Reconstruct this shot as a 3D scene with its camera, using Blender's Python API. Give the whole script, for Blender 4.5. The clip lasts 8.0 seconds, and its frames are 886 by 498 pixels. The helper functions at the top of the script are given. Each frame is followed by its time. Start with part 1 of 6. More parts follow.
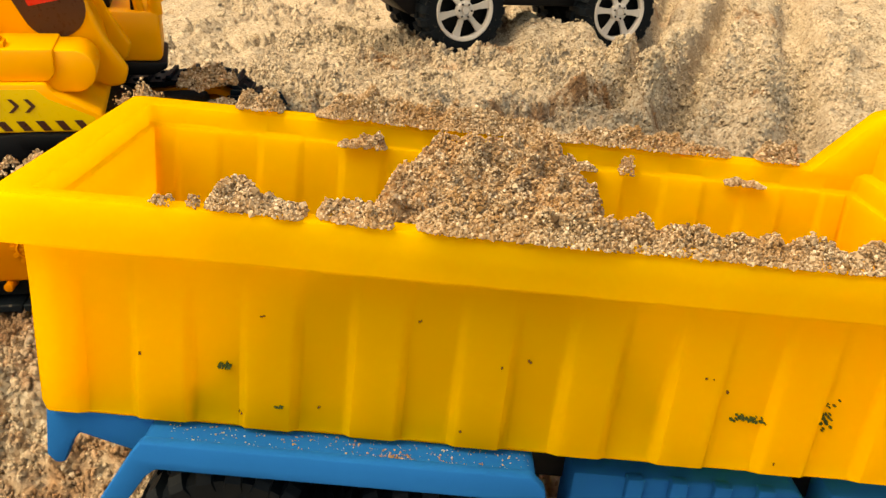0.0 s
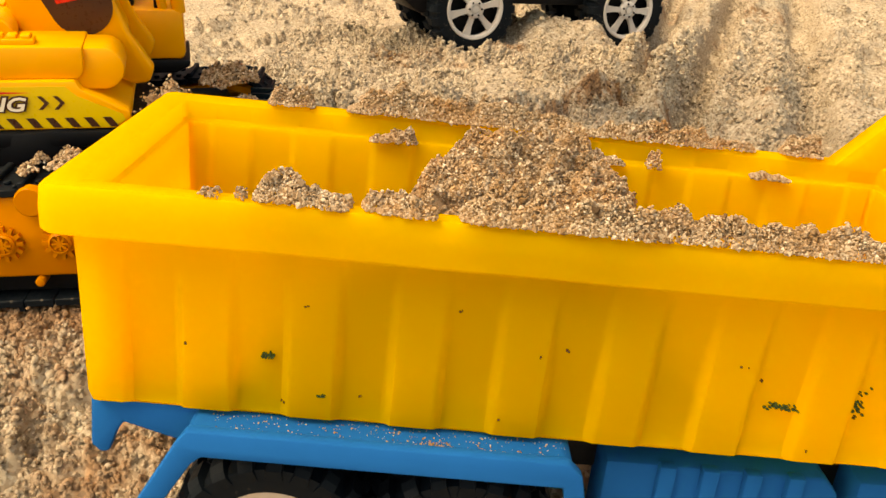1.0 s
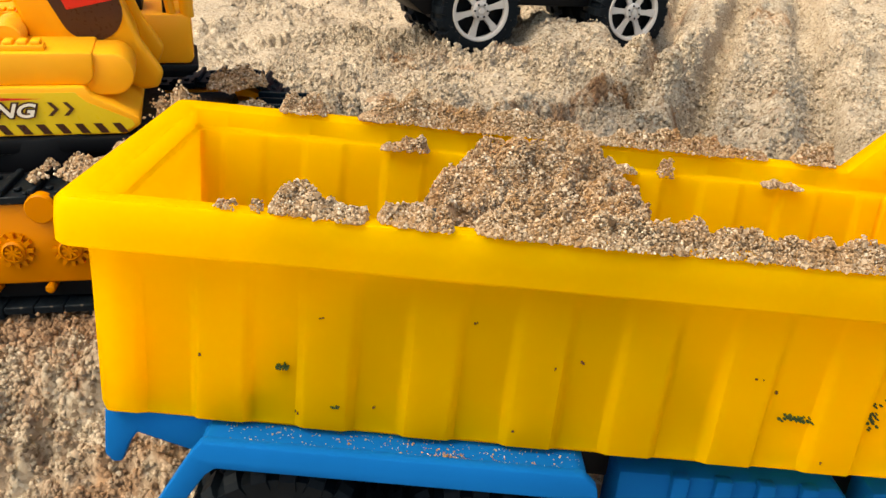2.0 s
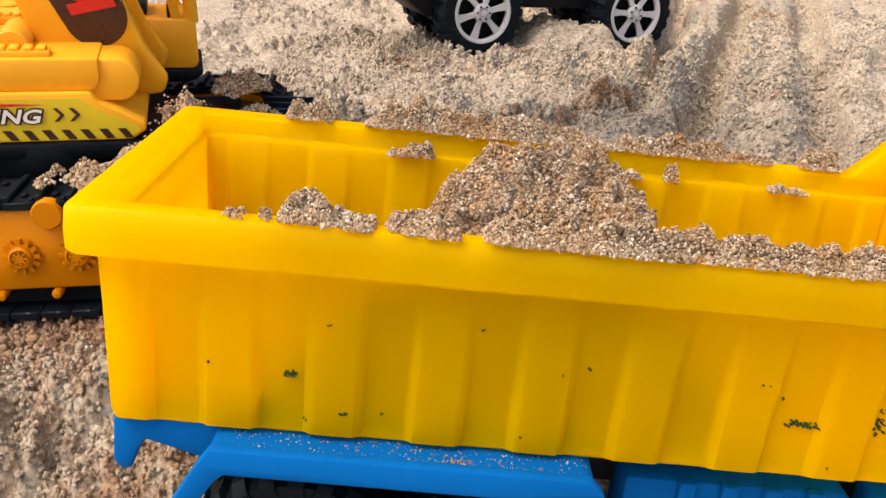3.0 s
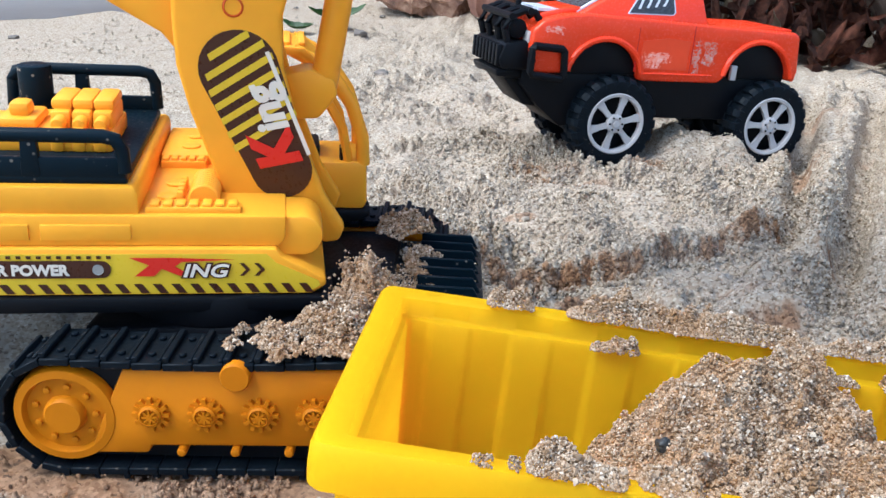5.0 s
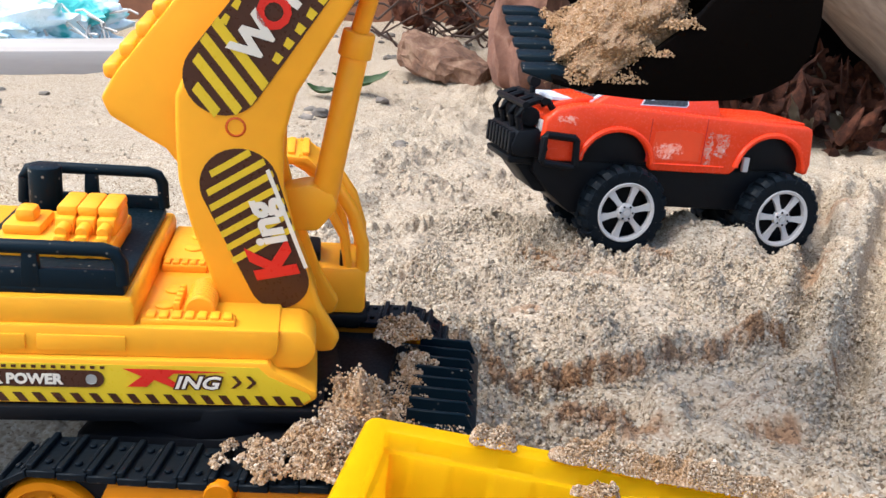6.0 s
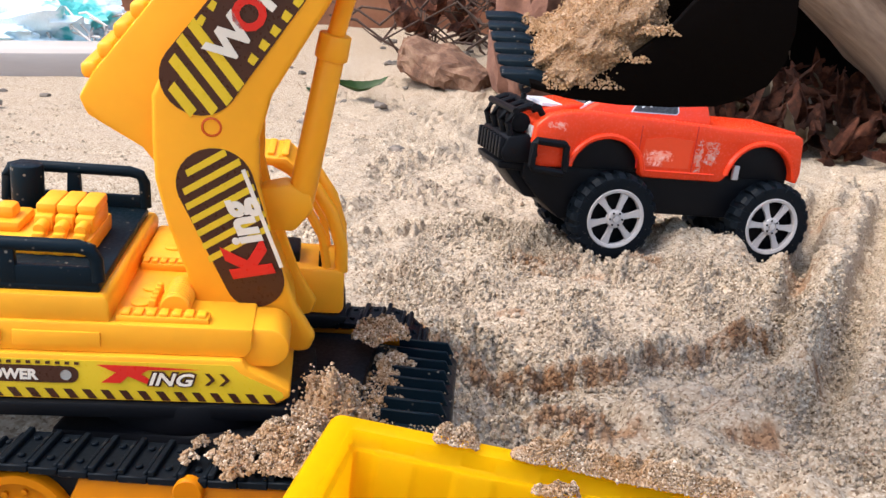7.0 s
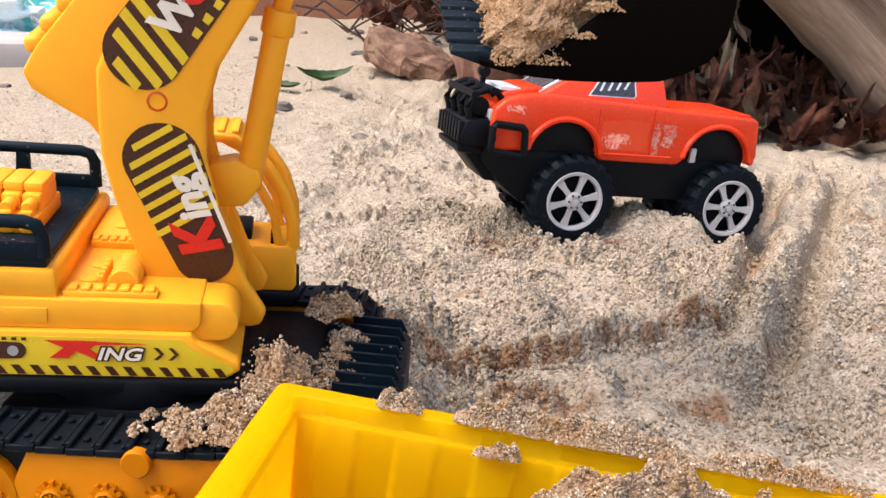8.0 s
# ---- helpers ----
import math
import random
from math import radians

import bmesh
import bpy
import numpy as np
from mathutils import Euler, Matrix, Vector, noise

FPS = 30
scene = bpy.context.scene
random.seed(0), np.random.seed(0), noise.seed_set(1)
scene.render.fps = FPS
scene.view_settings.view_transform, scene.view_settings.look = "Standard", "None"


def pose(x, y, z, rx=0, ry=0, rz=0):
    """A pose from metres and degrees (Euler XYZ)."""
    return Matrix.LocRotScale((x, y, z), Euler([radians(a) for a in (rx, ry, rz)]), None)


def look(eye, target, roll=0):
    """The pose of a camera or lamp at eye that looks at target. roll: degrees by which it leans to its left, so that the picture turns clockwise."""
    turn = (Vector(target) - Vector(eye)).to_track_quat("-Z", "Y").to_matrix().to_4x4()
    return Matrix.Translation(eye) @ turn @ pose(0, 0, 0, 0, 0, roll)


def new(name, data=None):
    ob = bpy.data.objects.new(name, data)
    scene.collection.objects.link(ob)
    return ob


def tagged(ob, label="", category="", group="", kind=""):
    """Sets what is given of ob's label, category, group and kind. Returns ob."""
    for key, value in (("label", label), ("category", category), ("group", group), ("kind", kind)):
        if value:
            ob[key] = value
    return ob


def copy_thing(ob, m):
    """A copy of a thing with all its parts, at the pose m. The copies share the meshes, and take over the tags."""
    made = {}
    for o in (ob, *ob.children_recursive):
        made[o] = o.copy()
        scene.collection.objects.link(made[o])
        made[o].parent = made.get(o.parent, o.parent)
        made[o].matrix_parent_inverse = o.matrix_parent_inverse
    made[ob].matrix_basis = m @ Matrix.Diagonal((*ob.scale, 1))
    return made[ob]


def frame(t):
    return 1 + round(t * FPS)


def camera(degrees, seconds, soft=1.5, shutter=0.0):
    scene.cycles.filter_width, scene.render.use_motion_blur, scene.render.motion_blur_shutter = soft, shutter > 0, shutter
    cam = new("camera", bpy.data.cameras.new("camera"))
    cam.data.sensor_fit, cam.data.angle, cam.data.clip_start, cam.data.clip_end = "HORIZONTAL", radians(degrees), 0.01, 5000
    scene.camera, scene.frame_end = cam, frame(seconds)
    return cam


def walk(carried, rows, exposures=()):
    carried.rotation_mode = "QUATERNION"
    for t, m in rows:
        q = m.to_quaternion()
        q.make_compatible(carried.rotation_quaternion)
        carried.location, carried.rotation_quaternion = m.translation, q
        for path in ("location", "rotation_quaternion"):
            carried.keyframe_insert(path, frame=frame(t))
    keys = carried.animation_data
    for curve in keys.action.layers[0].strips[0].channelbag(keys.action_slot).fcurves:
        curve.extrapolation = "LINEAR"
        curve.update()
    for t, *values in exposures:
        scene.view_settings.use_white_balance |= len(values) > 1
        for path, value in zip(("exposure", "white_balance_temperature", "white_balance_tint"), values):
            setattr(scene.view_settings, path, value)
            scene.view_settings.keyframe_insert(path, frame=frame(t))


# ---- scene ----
cam = camera(51.9, 8.0)
PATH = [
    (0, (0.021, 0.023, 0.112), (-0.044, 1.84, -0.722), -1.1),
    (0.5, (0.022, 0.021, 0.113), (-0.039, 1.838, -0.72), -1.2),
    (1, (0.015, 0.02, 0.112), (-0.049, 1.836, -0.722), -1.2),
    (1.5, (0.013, 0.021, 0.113), (-0.053, 1.836, -0.725), -1.1),
    (3, (0.012, 0.021, 0.115), (-0.057, 1.836, -0.723), -1.3),
    (3.5, (0.008, 0.023, 0.117), (-0.064, 1.838, -0.72), -1.2),
    (4, (-0.003, 0.026, 0.12), (-0.111, 1.845, -0.707), -1.4),
    (4.5, (-0.01, 0.027, 0.124), (-0.21, 1.856, -0.662), -1.0),
    (5, (-0.013, 0.033, 0.138), (-0.253, 1.884, -0.581), -0.6),
    (5.2, (-0.014, 0.039, 0.14), (-0.265, 1.898, -0.552), -0.2),
    (6.3, (-0.003, 0.038, 0.157), (-0.305, 1.921, -0.447), 1.2),
    (6.5, (-0.001, 0.038, 0.156), (-0.301, 1.921, -0.447), 1.5),
    (7, (0.001, 0.037, 0.154), (-0.3, 1.921, -0.447), 1.5),
    (7.5, (0.004, 0.035, 0.151), (-0.292, 1.919, -0.451), 1.4),
    (8, (0.008, 0.034, 0.15), (-0.233, 1.922, -0.463), 1.5),
]
EXPOSURES = [(0, 0.44, 11300, 3), (1.2, 0.47, 10700, 5), (1.5, 0.49, 8100, -7), (1.7, 0.48, 7900, -4), (3.0, 0.41, 6900, 9), (4.0, 0.40, 6350, 5), (4.5, 0.42, 5650, 1), (5.0, 0.45, 5200, 1), (5.3, 0.45, 5200, 1), (6.2, 0.52, 6050, 6), (6.5, 0.52, 6150, 9), (8.0, 0.52, 6350, 10)]
walk(cam, [(t, look(eye, target, roll)) for t, eye, target, roll in PATH], EXPOSURES)

# ---- light ----
world = bpy.data.worlds.new("overcast_sky")
scene.world = world
world.use_nodes = True
_nt = world.node_tree
_sky = _nt.nodes.new("ShaderNodeTexSky")
_sky.sky_type, _sky.sun_disc = "NISHITA", False
_sky.sun_elevation, _sky.sun_rotation = radians(61), radians(243)
_sky.air_density, _sky.dust_density = 1.0, 3.0
_nt.links.new(_sky.outputs[0], _nt.nodes["Background"].inputs[0])
_nt.nodes["Background"].inputs[1].default_value = 0.28
sun_data = bpy.data.lights.new("sun", "SUN")
sun_data.energy, sun_data.angle, sun_data.color = 2.5, radians(42), (1.0, 0.94, 0.86)
sun = new("sun", sun_data)
sun.matrix_world = look((-0.70, -0.11, 1.42), (0.0, 0.25, 0.0))


# ---- materials ----
def material(name):
    m = bpy.data.materials.new(name)
    m.use_nodes = True
    return m, m.node_tree, m.node_tree.nodes["Principled BSDF"]


def link(nt, a, b):
    nt.links.new(a, b)


def tex_noise(nt, scale, detail=4.0, rough=0.6, coord="Object"):
    tc = nt.nodes.new("ShaderNodeTexCoord")
    n = nt.nodes.new("ShaderNodeTexNoise")
    n.inputs["Scale"].default_value, n.inputs["Detail"].default_value = scale, detail
    n.inputs["Roughness"].default_value = rough
    link(nt, tc.outputs[coord], n.inputs["Vector"])
    return n


def ramp(nt, src, stops):
    r = nt.nodes.new("ShaderNodeValToRGB")
    while len(r.color_ramp.elements) < len(stops):
        r.color_ramp.elements.new(0.5)
    for e, (p, c) in zip(r.color_ramp.elements, stops):
        e.position, e.color = p, (*c, 1) if len(c) == 3 else c
    link(nt, src, r.inputs["Fac"])
    return r


def mix_colour(nt, fac, a, b, mode="MIX"):
    m = nt.nodes.new("ShaderNodeMix")
    m.data_type, m.blend_type = "RGBA", mode
    for sock, val in ((m.inputs["Factor"], fac), (m.inputs["A"], a), (m.inputs["B"], b)):
        if isinstance(val, (int, float)):
            sock.default_value = val
        elif isinstance(val, tuple):
            sock.default_value = (*val, 1)
        else:
            link(nt, val, sock)
    return m.outputs["Result"]


def bump(nt, src, bsdf, strength, distance):
    b = nt.nodes.new("ShaderNodeBump")
    b.inputs["Strength"].default_value, b.inputs["Distance"].default_value = strength, distance
    link(nt, src, b.inputs["Height"])
    link(nt, b.outputs[0], bsdf.inputs["Normal"])
    return b


def plastic(name, colour, rough=0.35, glow=0.0, dirt=(0.16, 0.10, 0.05), dirty=0.25, specks=0.0, glow_colour=None, gloss=0.35):
    """Moulded plastic: slight mottling, fine dust and scuffs; glow is the share of light that passes through."""
    m, nt, b = material(name)
    big = tex_noise(nt, 45, 3)
    fine = tex_noise(nt, 900, 3)
    c = mix_colour(nt, ramp(nt, big.outputs[0], [(0.35, (0, 0, 0)), (0.7, (1, 1, 1))]).outputs[0], colour, tuple(v * 0.88 for v in colour))
    grime = ramp(nt, tex_noise(nt, 120, 8, 0.75).outputs[0], [(0.60, (0, 0, 0)), (0.80, (dirty, dirty, dirty))])
    c = mix_colour(nt, grime.outputs[0], c, dirt)
    if specks:
        v = nt.nodes.new("ShaderNodeTexVoronoi")
        v.inputs["Scale"].default_value = 420
        link(nt, nt.nodes.new("ShaderNodeTexCoord").outputs["Object"], v.inputs["Vector"])
        dots = ramp(nt, v.outputs["Distance"], [(0.10, (1, 1, 1)), (0.20, (0, 0, 0))])
        few = ramp(nt, tex_noise(nt, 60, 4).outputs[0], [(0.50, (0, 0, 0)), (0.66, (specks, specks, specks))])
        mm = nt.nodes.new("ShaderNodeMath")
        mm.operation = "MULTIPLY"
        link(nt, dots.outputs[0], mm.inputs[0]), link(nt, few.outputs[0], mm.inputs[1])
        c = mix_colour(nt, mm.outputs[0], c, (0.55, 0.45, 0.34))
    link(nt, c, b.inputs["Base Color"])
    r = ramp(nt, fine.outputs[0], [(0.3, (rough - 0.06,) * 3), (0.75, (rough + 0.12,) * 3)])
    link(nt, r.outputs[0], b.inputs["Roughness"])
    b.inputs["IOR"].default_value = 1.46
    b.inputs["Specular IOR Level"].default_value = gloss
    bump(nt, tex_noise(nt, 260, 4).outputs[0], b, 0.10, 0.0006)
    if glow:
        t = nt.nodes.new("ShaderNodeBsdfTranslucent")
        t.inputs[0].default_value = (*(glow_colour or colour), 1)
        s = nt.nodes.new("ShaderNodeMixShader")
        s.inputs[0].default_value = glow
        link(nt, b.outputs[0], s.inputs[1]), link(nt, t.outputs[0], s.inputs[2])
        link(nt, s.outputs[0], nt.nodes["Material Output"].inputs["Surface"])
    return m


def sand_ground():
    m, nt, b = material("sand")
    tc = nt.nodes.new("ShaderNodeTexCoord")
    v = nt.nodes.new("ShaderNodeTexVoronoi")
    v.inputs["Scale"].default_value = 1150
    link(nt, tc.outputs["Object"], v.inputs["Vector"])
    sep = nt.nodes.new("ShaderNodeSeparateColor")
    link(nt, v.outputs["Color"], sep.inputs[0])
    grain = ramp(nt, sep.outputs[0], [(0.0, (0.095, 0.058, 0.033)), (0.12, (0.275, 0.195, 0.123)), (0.45, (0.395, 0.309, 0.217)), (0.8, (0.445, 0.361, 0.265)), (1.0, (0.56, 0.475, 0.365))])
    damp_shade = ramp(nt, tex_noise(nt, 42, 7, 0.7).outputs[0], [(0.60, (0, 0, 0)), (0.76, (0.45, 0.45, 0.45))])
    damp_shade_node = nt.nodes.new("ShaderNodeAttribute")
    damp_shade_node.attribute_name = "damp_shade"
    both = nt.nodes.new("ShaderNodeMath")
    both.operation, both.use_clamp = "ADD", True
    link(nt, damp_shade.outputs[0], both.inputs[0]), link(nt, damp_shade_node.outputs["Fac"], both.inputs[1])
    # brown tint for damp sand and for the shade painted by the track
    wet_shaded = mix_colour(nt, 1.0, grain.outputs[0], (0.56, 0.31, 0.15), "MULTIPLY")
    c = mix_colour(nt, both.outputs[0], grain.outputs[0], wet_shaded)
    pale = ramp(nt, tex_noise(nt, 16, 5, 0.6).outputs[0], [(0.40, (0, 0, 0)), (0.62, (0.30, 0.30, 0.30))])
    c = mix_colour(nt, pale.outputs[0], c, (0.415, 0.328, 0.246))
    mottle = ramp(nt, tex_noise(nt, 95, 6, 0.8).outputs[0], [(0.34, (0.62, 0.58, 0.54)), (0.52, (1, 1, 1))])
    c = mix_colour(nt, 0.25, c, mottle.outputs[0], "MULTIPLY")
    link(nt, c, b.inputs["Base Color"])
    b.inputs["Roughness"].default_value = 0.95
    b.inputs["Specular IOR Level"].default_value = 0.15
    crumbs = tex_noise(nt, 420, 9, 0.75)
    add = nt.nodes.new("ShaderNodeMath")
    add.operation = "ADD"
    link(nt, crumbs.outputs[0], add.inputs[0]), link(nt, sep.outputs[1], add.inputs[1])
    bump(nt, add.outputs[0], b, 0.8, 0.0009)
    return m


def sand_grains(name="loose_sand_grains", moist=0.0, wash=(0.33, 0.17, 0.065)):
    """Loose grains: each grain has its own tint."""
    m, nt, b = material(name)
    g = nt.nodes.new("ShaderNodeNewGeometry")
    c = ramp(nt, g.outputs["Random Per Island"], [(0.0, (0.05, 0.030, 0.017)), (0.10, (0.18, 0.110, 0.060)), (0.35, (0.31, 0.210, 0.128)), (0.7, (0.41, 0.305, 0.205)), (0.92, (0.50, 0.40, 0.29)), (1.0, (0.68, 0.58, 0.46))])
    tint = ramp(nt, tex_noise(nt, 130, 4).outputs[0], [(0.40, (moist, moist, moist)), (0.66, (0.6, 0.6, 0.6))])
    link(nt, mix_colour(nt, tint.outputs[0], c.outputs[0], wash), b.inputs["Base Color"])
    b.inputs["Roughness"].default_value = 0.9
    b.inputs["Specular IOR Level"].default_value = 0.08
    return m


def rough_stuff(name, stops, scale, rough=0.85, bumpy=0.5, dist=0.004, stretch=None):
    m, nt, b = material(name)
    n = tex_noise(nt, scale, 9, 0.7)
    if stretch:
        mp = nt.nodes.new("ShaderNodeMapping")
        mp.inputs["Scale"].default_value = stretch
        link(nt, n.inputs["Vector"].links[0].from_socket, mp.inputs["Vector"])
        link(nt, mp.outputs[0], n.inputs["Vector"])
    c = ramp(nt, n.outputs[0], stops)
    info = nt.nodes.new("ShaderNodeObjectInfo")
    hsv = nt.nodes.new("ShaderNodeHueSaturation")
    mr = nt.nodes.new("ShaderNodeMapRange")
    mr.inputs["To Min"].default_value, mr.inputs["To Max"].default_value = 0.65, 1.25
    link(nt, info.outputs["Random"], mr.inputs["Value"])
    link(nt, mr.outputs[0], hsv.inputs["Value"])
    link(nt, c.outputs[0], hsv.inputs["Color"])
    link(nt, hsv.outputs[0], b.inputs["Base Color"])
    b.inputs["Roughness"].default_value = rough
    bump(nt, n.outputs[0], b, bumpy, dist)
    return m


BED_YELLOW = plastic("bed_yellow_plastic", (0.97, 0.68, 0.0), 0.38, 0.74, dirty=0.05, gloss=0.20, glow_colour=(0.99, 0.70, 0.0))
BODY_YELLOW = plastic("excavator_yellow_plastic", (1.0, 0.435, 0.020), 0.36, 0.15, dirty=0.05, gloss=0.28)
# orange darkened to include the shade on the track frames and wheels
SHADED_ORANGE = plastic("track_frame_shaded_orange_plastic", (0.56, 0.175, 0.0), 0.42, 0.12, dirty=0.12, gloss=0.16)
BLUE = plastic("blue_plastic", (0.0, 0.098, 0.32), 0.46, 0.0, dirty=0.0, specks=0.0, gloss=0.02)
BLACK = plastic("blue_black_plastic", (0.004, 0.010, 0.015), 0.42, 0.0, dirty=0.06, specks=0.55, gloss=0.09)
BLACK_CLEAN = plastic("black_gloss_plastic", (0.005, 0.0055, 0.007), 0.45, 0.0, dirty=0.03, gloss=0.12)
RUBBER = plastic("black_rubber", (0.0035, 0.006, 0.009), 0.50, 0.0, dirty=0.12, specks=0.25, gloss=0.12)
BUCKET_BLACK = plastic("matt_black_bucket_plastic", (0.0025, 0.0015, 0.001), 0.70, 0.0, dirty=0.02, gloss=0.03)
RED = plastic("orange_red_plastic", (1.0, 0.070, 0.016), 0.22, 0.28, dirty=0.03, glow_colour=(1.0, 0.125, 0.03), gloss=0.5)
SILVER = plastic("silver_painted_plastic", (0.50, 0.46, 0.43), 0.36, 0.0, dirty=0.40)
CREAM = plastic("cream_hub_plastic", (0.62, 0.50, 0.40), 0.45, 0.0)
DECAL_BROWN = plastic("decal_dark_brown", (0.055, 0.018, 0.010), 0.30, 0.0, dirty=0.05)
DECAL_YELLOW = plastic("decal_yellow", (0.70, 0.47, 0.02), 0.30, 0.0, dirty=0.05)
DECAL_RED = plastic("decal_red", (0.62, 0.02, 0.012), 0.30, 0.0, dirty=0.05)
DECAL_WHITE = plastic("decal_white", (0.74, 0.66, 0.54), 0.30, 0.0, dirty=0.05)
DECAL_GREY = plastic("decal_grey", (0.32, 0.30, 0.27), 0.30, 0.0, dirty=0.05)
SAND = sand_ground()
GRAINS = sand_grains()
MOIST = sand_grains("moist_sand_grains", 0.55, (0.52, 0.30, 0.14))


# ---- building helpers ----
def part(name, bm, mat, parent=None, label="", shift=None, smooth=True):
    me = bpy.data.meshes.new(name)
    if isinstance(bm, tuple):
        me.from_pydata(bm[0], [], bm[1])
    else:
        bmesh.ops.recalc_face_normals(bm, faces=bm.faces)
        bm.to_mesh(me)
        bm.free()
    me.materials.append(mat)
    ob = new(name, me)
    if smooth:
        me.polygons.foreach_set("use_smooth", [True] * len(me.polygons))
        me.set_sharp_from_angle(angle=radians(38))
    if parent is not None:
        ob.parent = parent
    if shift is not None:
        ob.matrix_basis = Matrix.Translation(shift)
    if label:
        tagged(ob, label)
    return ob


def again(ob, m):
    """One more part on the same mesh, with its sub-parts."""
    return copy_thing(ob, m)


def thing(name, m, label, category, group="", kind=""):
    e = new(name)
    e.empty_display_size = 0.02
    e.matrix_world = m
    return tagged(e, label, category, group, kind)


def bevel(bm, width, segments=2, angle=25):
    if width <= 0:
        return bm
    bmesh.ops.recalc_face_normals(bm, faces=bm.faces)
    edges = [e for e in bm.edges if len(e.link_faces) == 2 and e.calc_face_angle(0) > radians(angle)]
    bmesh.ops.bevel(bm, geom=edges, offset=width, segments=segments, affect="EDGES", profile=0.5, clamp_overlap=True)
    return bm


def add_box(bm, x0, x1, y0, y1, z0, z1):
    vs = [bm.verts.new((x, y, z)) for x in (x0, x1) for y in (y0, y1) for z in (z0, z1)]
    for f in ((0, 1, 3, 2), (4, 6, 7, 5), (0, 4, 5, 1), (2, 3, 7, 6), (0, 2, 6, 4), (1, 5, 7, 3)):
        bm.faces.new([vs[i] for i in f])
    return bm


def box(x0, x1, y0, y1, z0, z1, b=0.0006, seg=2):
    return bevel(add_box(bmesh.new(), x0, x1, y0, y1, z0, z1), b, seg)


def add_prism(bm, poly, a, b, axis="y"):
    """poly in (x, z) pushed from y = a to b; axis "z": poly in (x, y) pushed along z; axis "x": poly in (y, z)."""
    def at(p, d):
        return (p[0], d, p[1]) if axis == "y" else (p[0], p[1], d) if axis == "z" else (d, p[0], p[1])
    lo = [bm.verts.new(at(p, a)) for p in poly]
    hi = [bm.verts.new(at(p, b)) for p in poly]
    bm.faces.new(lo), bm.faces.new(hi[::-1])
    for i in range(len(poly)):
        j = (i + 1) % len(poly)
        bm.faces.new((lo[i], hi[i], hi[j], lo[j]))
    return bm


def prism(poly, a, b, axis="y", w=0.0006, seg=2):
    return bevel(add_prism(bmesh.new(), poly, a, b, axis), w, seg)


def add_rod(bm, p, q, r0, r1=None, n=12):
    p, q = Vector(p), Vector(q)
    r1 = r0 if r1 is None else r1
    m = (q - p).to_track_quat("Z", "Y").to_matrix()
    rings = []
    for c, r in ((p, r0), (q, r1)):
        rings.append([bm.verts.new(c + m @ Vector((r * math.cos(2 * math.pi * i / n), r * math.sin(2 * math.pi * i / n), 0))) for i in range(n)])
    for i in range(n):
        j = (i + 1) % n
        bm.faces.new((rings[0][i], rings[0][j], rings[1][j], rings[1][i]))
    bm.faces.new(rings[0][::-1]), bm.faces.new(rings[1])
    return bm


def rod(p, q, r0, r1=None, n=16, b=0.0004):
    return bevel(add_rod(bmesh.new(), p, q, r0, r1, n), b, 2, 50)


def add_tube(bm, pts, r, n=10, closed=False):
    pts = [Vector(p) for p in pts]
    rings = []
    up = Vector((0.13, 0.21, 1)).normalized()
    for i, p in enumerate(pts):
        a = pts[i - 1] if i or closed else pts[0]
        b = pts[(i + 1) % len(pts)] if i + 1 < len(pts) or closed else pts[-1]
        d = (b - a).normalized()
        s = d.cross(up).normalized()
        t = s.cross(d)
        rr = r[i] if isinstance(r, (list, tuple)) else r
        rings.append([bm.verts.new(p + rr * (math.cos(2 * math.pi * k / n) * s + math.sin(2 * math.pi * k / n) * t)) for k in range(n)])
    count = len(pts) if closed else len(pts) - 1
    for i in range(count):
        a, b = rings[i], rings[(i + 1) % len(pts)]
        for k in range(n):
            bm.faces.new((a[k], a[(k + 1) % n], b[(k + 1) % n], b[k]))
    if not closed:
        bm.faces.new(rings[0][::-1]), bm.faces.new(rings[-1])
    return bm


def tube(pts, r, n=10, closed=False):
    return add_tube(bmesh.new(), pts, r, n, closed)


def add_lathe(bm, profile, n=40, centre=(0, 0, 0), caps=True):
    """profile of (radius, y) turned round the y axis."""
    rings = []
    for r, y in profile:
        rings.append([bm.verts.new((centre[0] + r * math.cos(2 * math.pi * i / n), centre[1] + y, centre[2] + r * math.sin(2 * math.pi * i / n))) for i in range(n)])
    for a, b in zip(rings, rings[1:]):
        for i in range(n):
            j = (i + 1) % n
            bm.faces.new((a[i], a[j], b[j], b[i]))
    for ring, (r, y) in ((rings[0], profile[0]), (rings[-1], profile[-1])):
        if caps and r > 1e-6 and profile[0] != profile[-1]:
            bm.faces.new(ring)
    return bm


def lathe(profile, n=40, centre=(0, 0, 0)):
    return add_lathe(bmesh.new(), profile, n, centre)


def arc(cx, cz, r, a0, a1, n=10, rz=None):
    return [(cx + r * math.cos(radians(a0 + (a1 - a0) * i / n)), cz + (rz or r) * math.sin(radians(a0 + (a1 - a0) * i / n))) for i in range(n + 1)]


def letters(text, size, m, depth=0.00012, shear=0.0, bold=0.0):
    """A word in the built-in font as a bmesh, lying in the plane of m (x along the word, y up its letters)."""
    cu = bpy.data.curves.new("word", "FONT")
    cu.body, cu.size, cu.extrude, cu.shear, cu.offset = text, size, depth, shear, bold
    cu.resolution_u = 3
    ob = bpy.data.objects.new("word", cu)
    me = bpy.data.meshes.new_from_object(ob)
    bm = bmesh.new()
    bm.from_mesh(me)
    bm.transform(m)
    bpy.data.objects.remove(ob), bpy.data.meshes.remove(me), bpy.data.curves.remove(cu)
    return bm


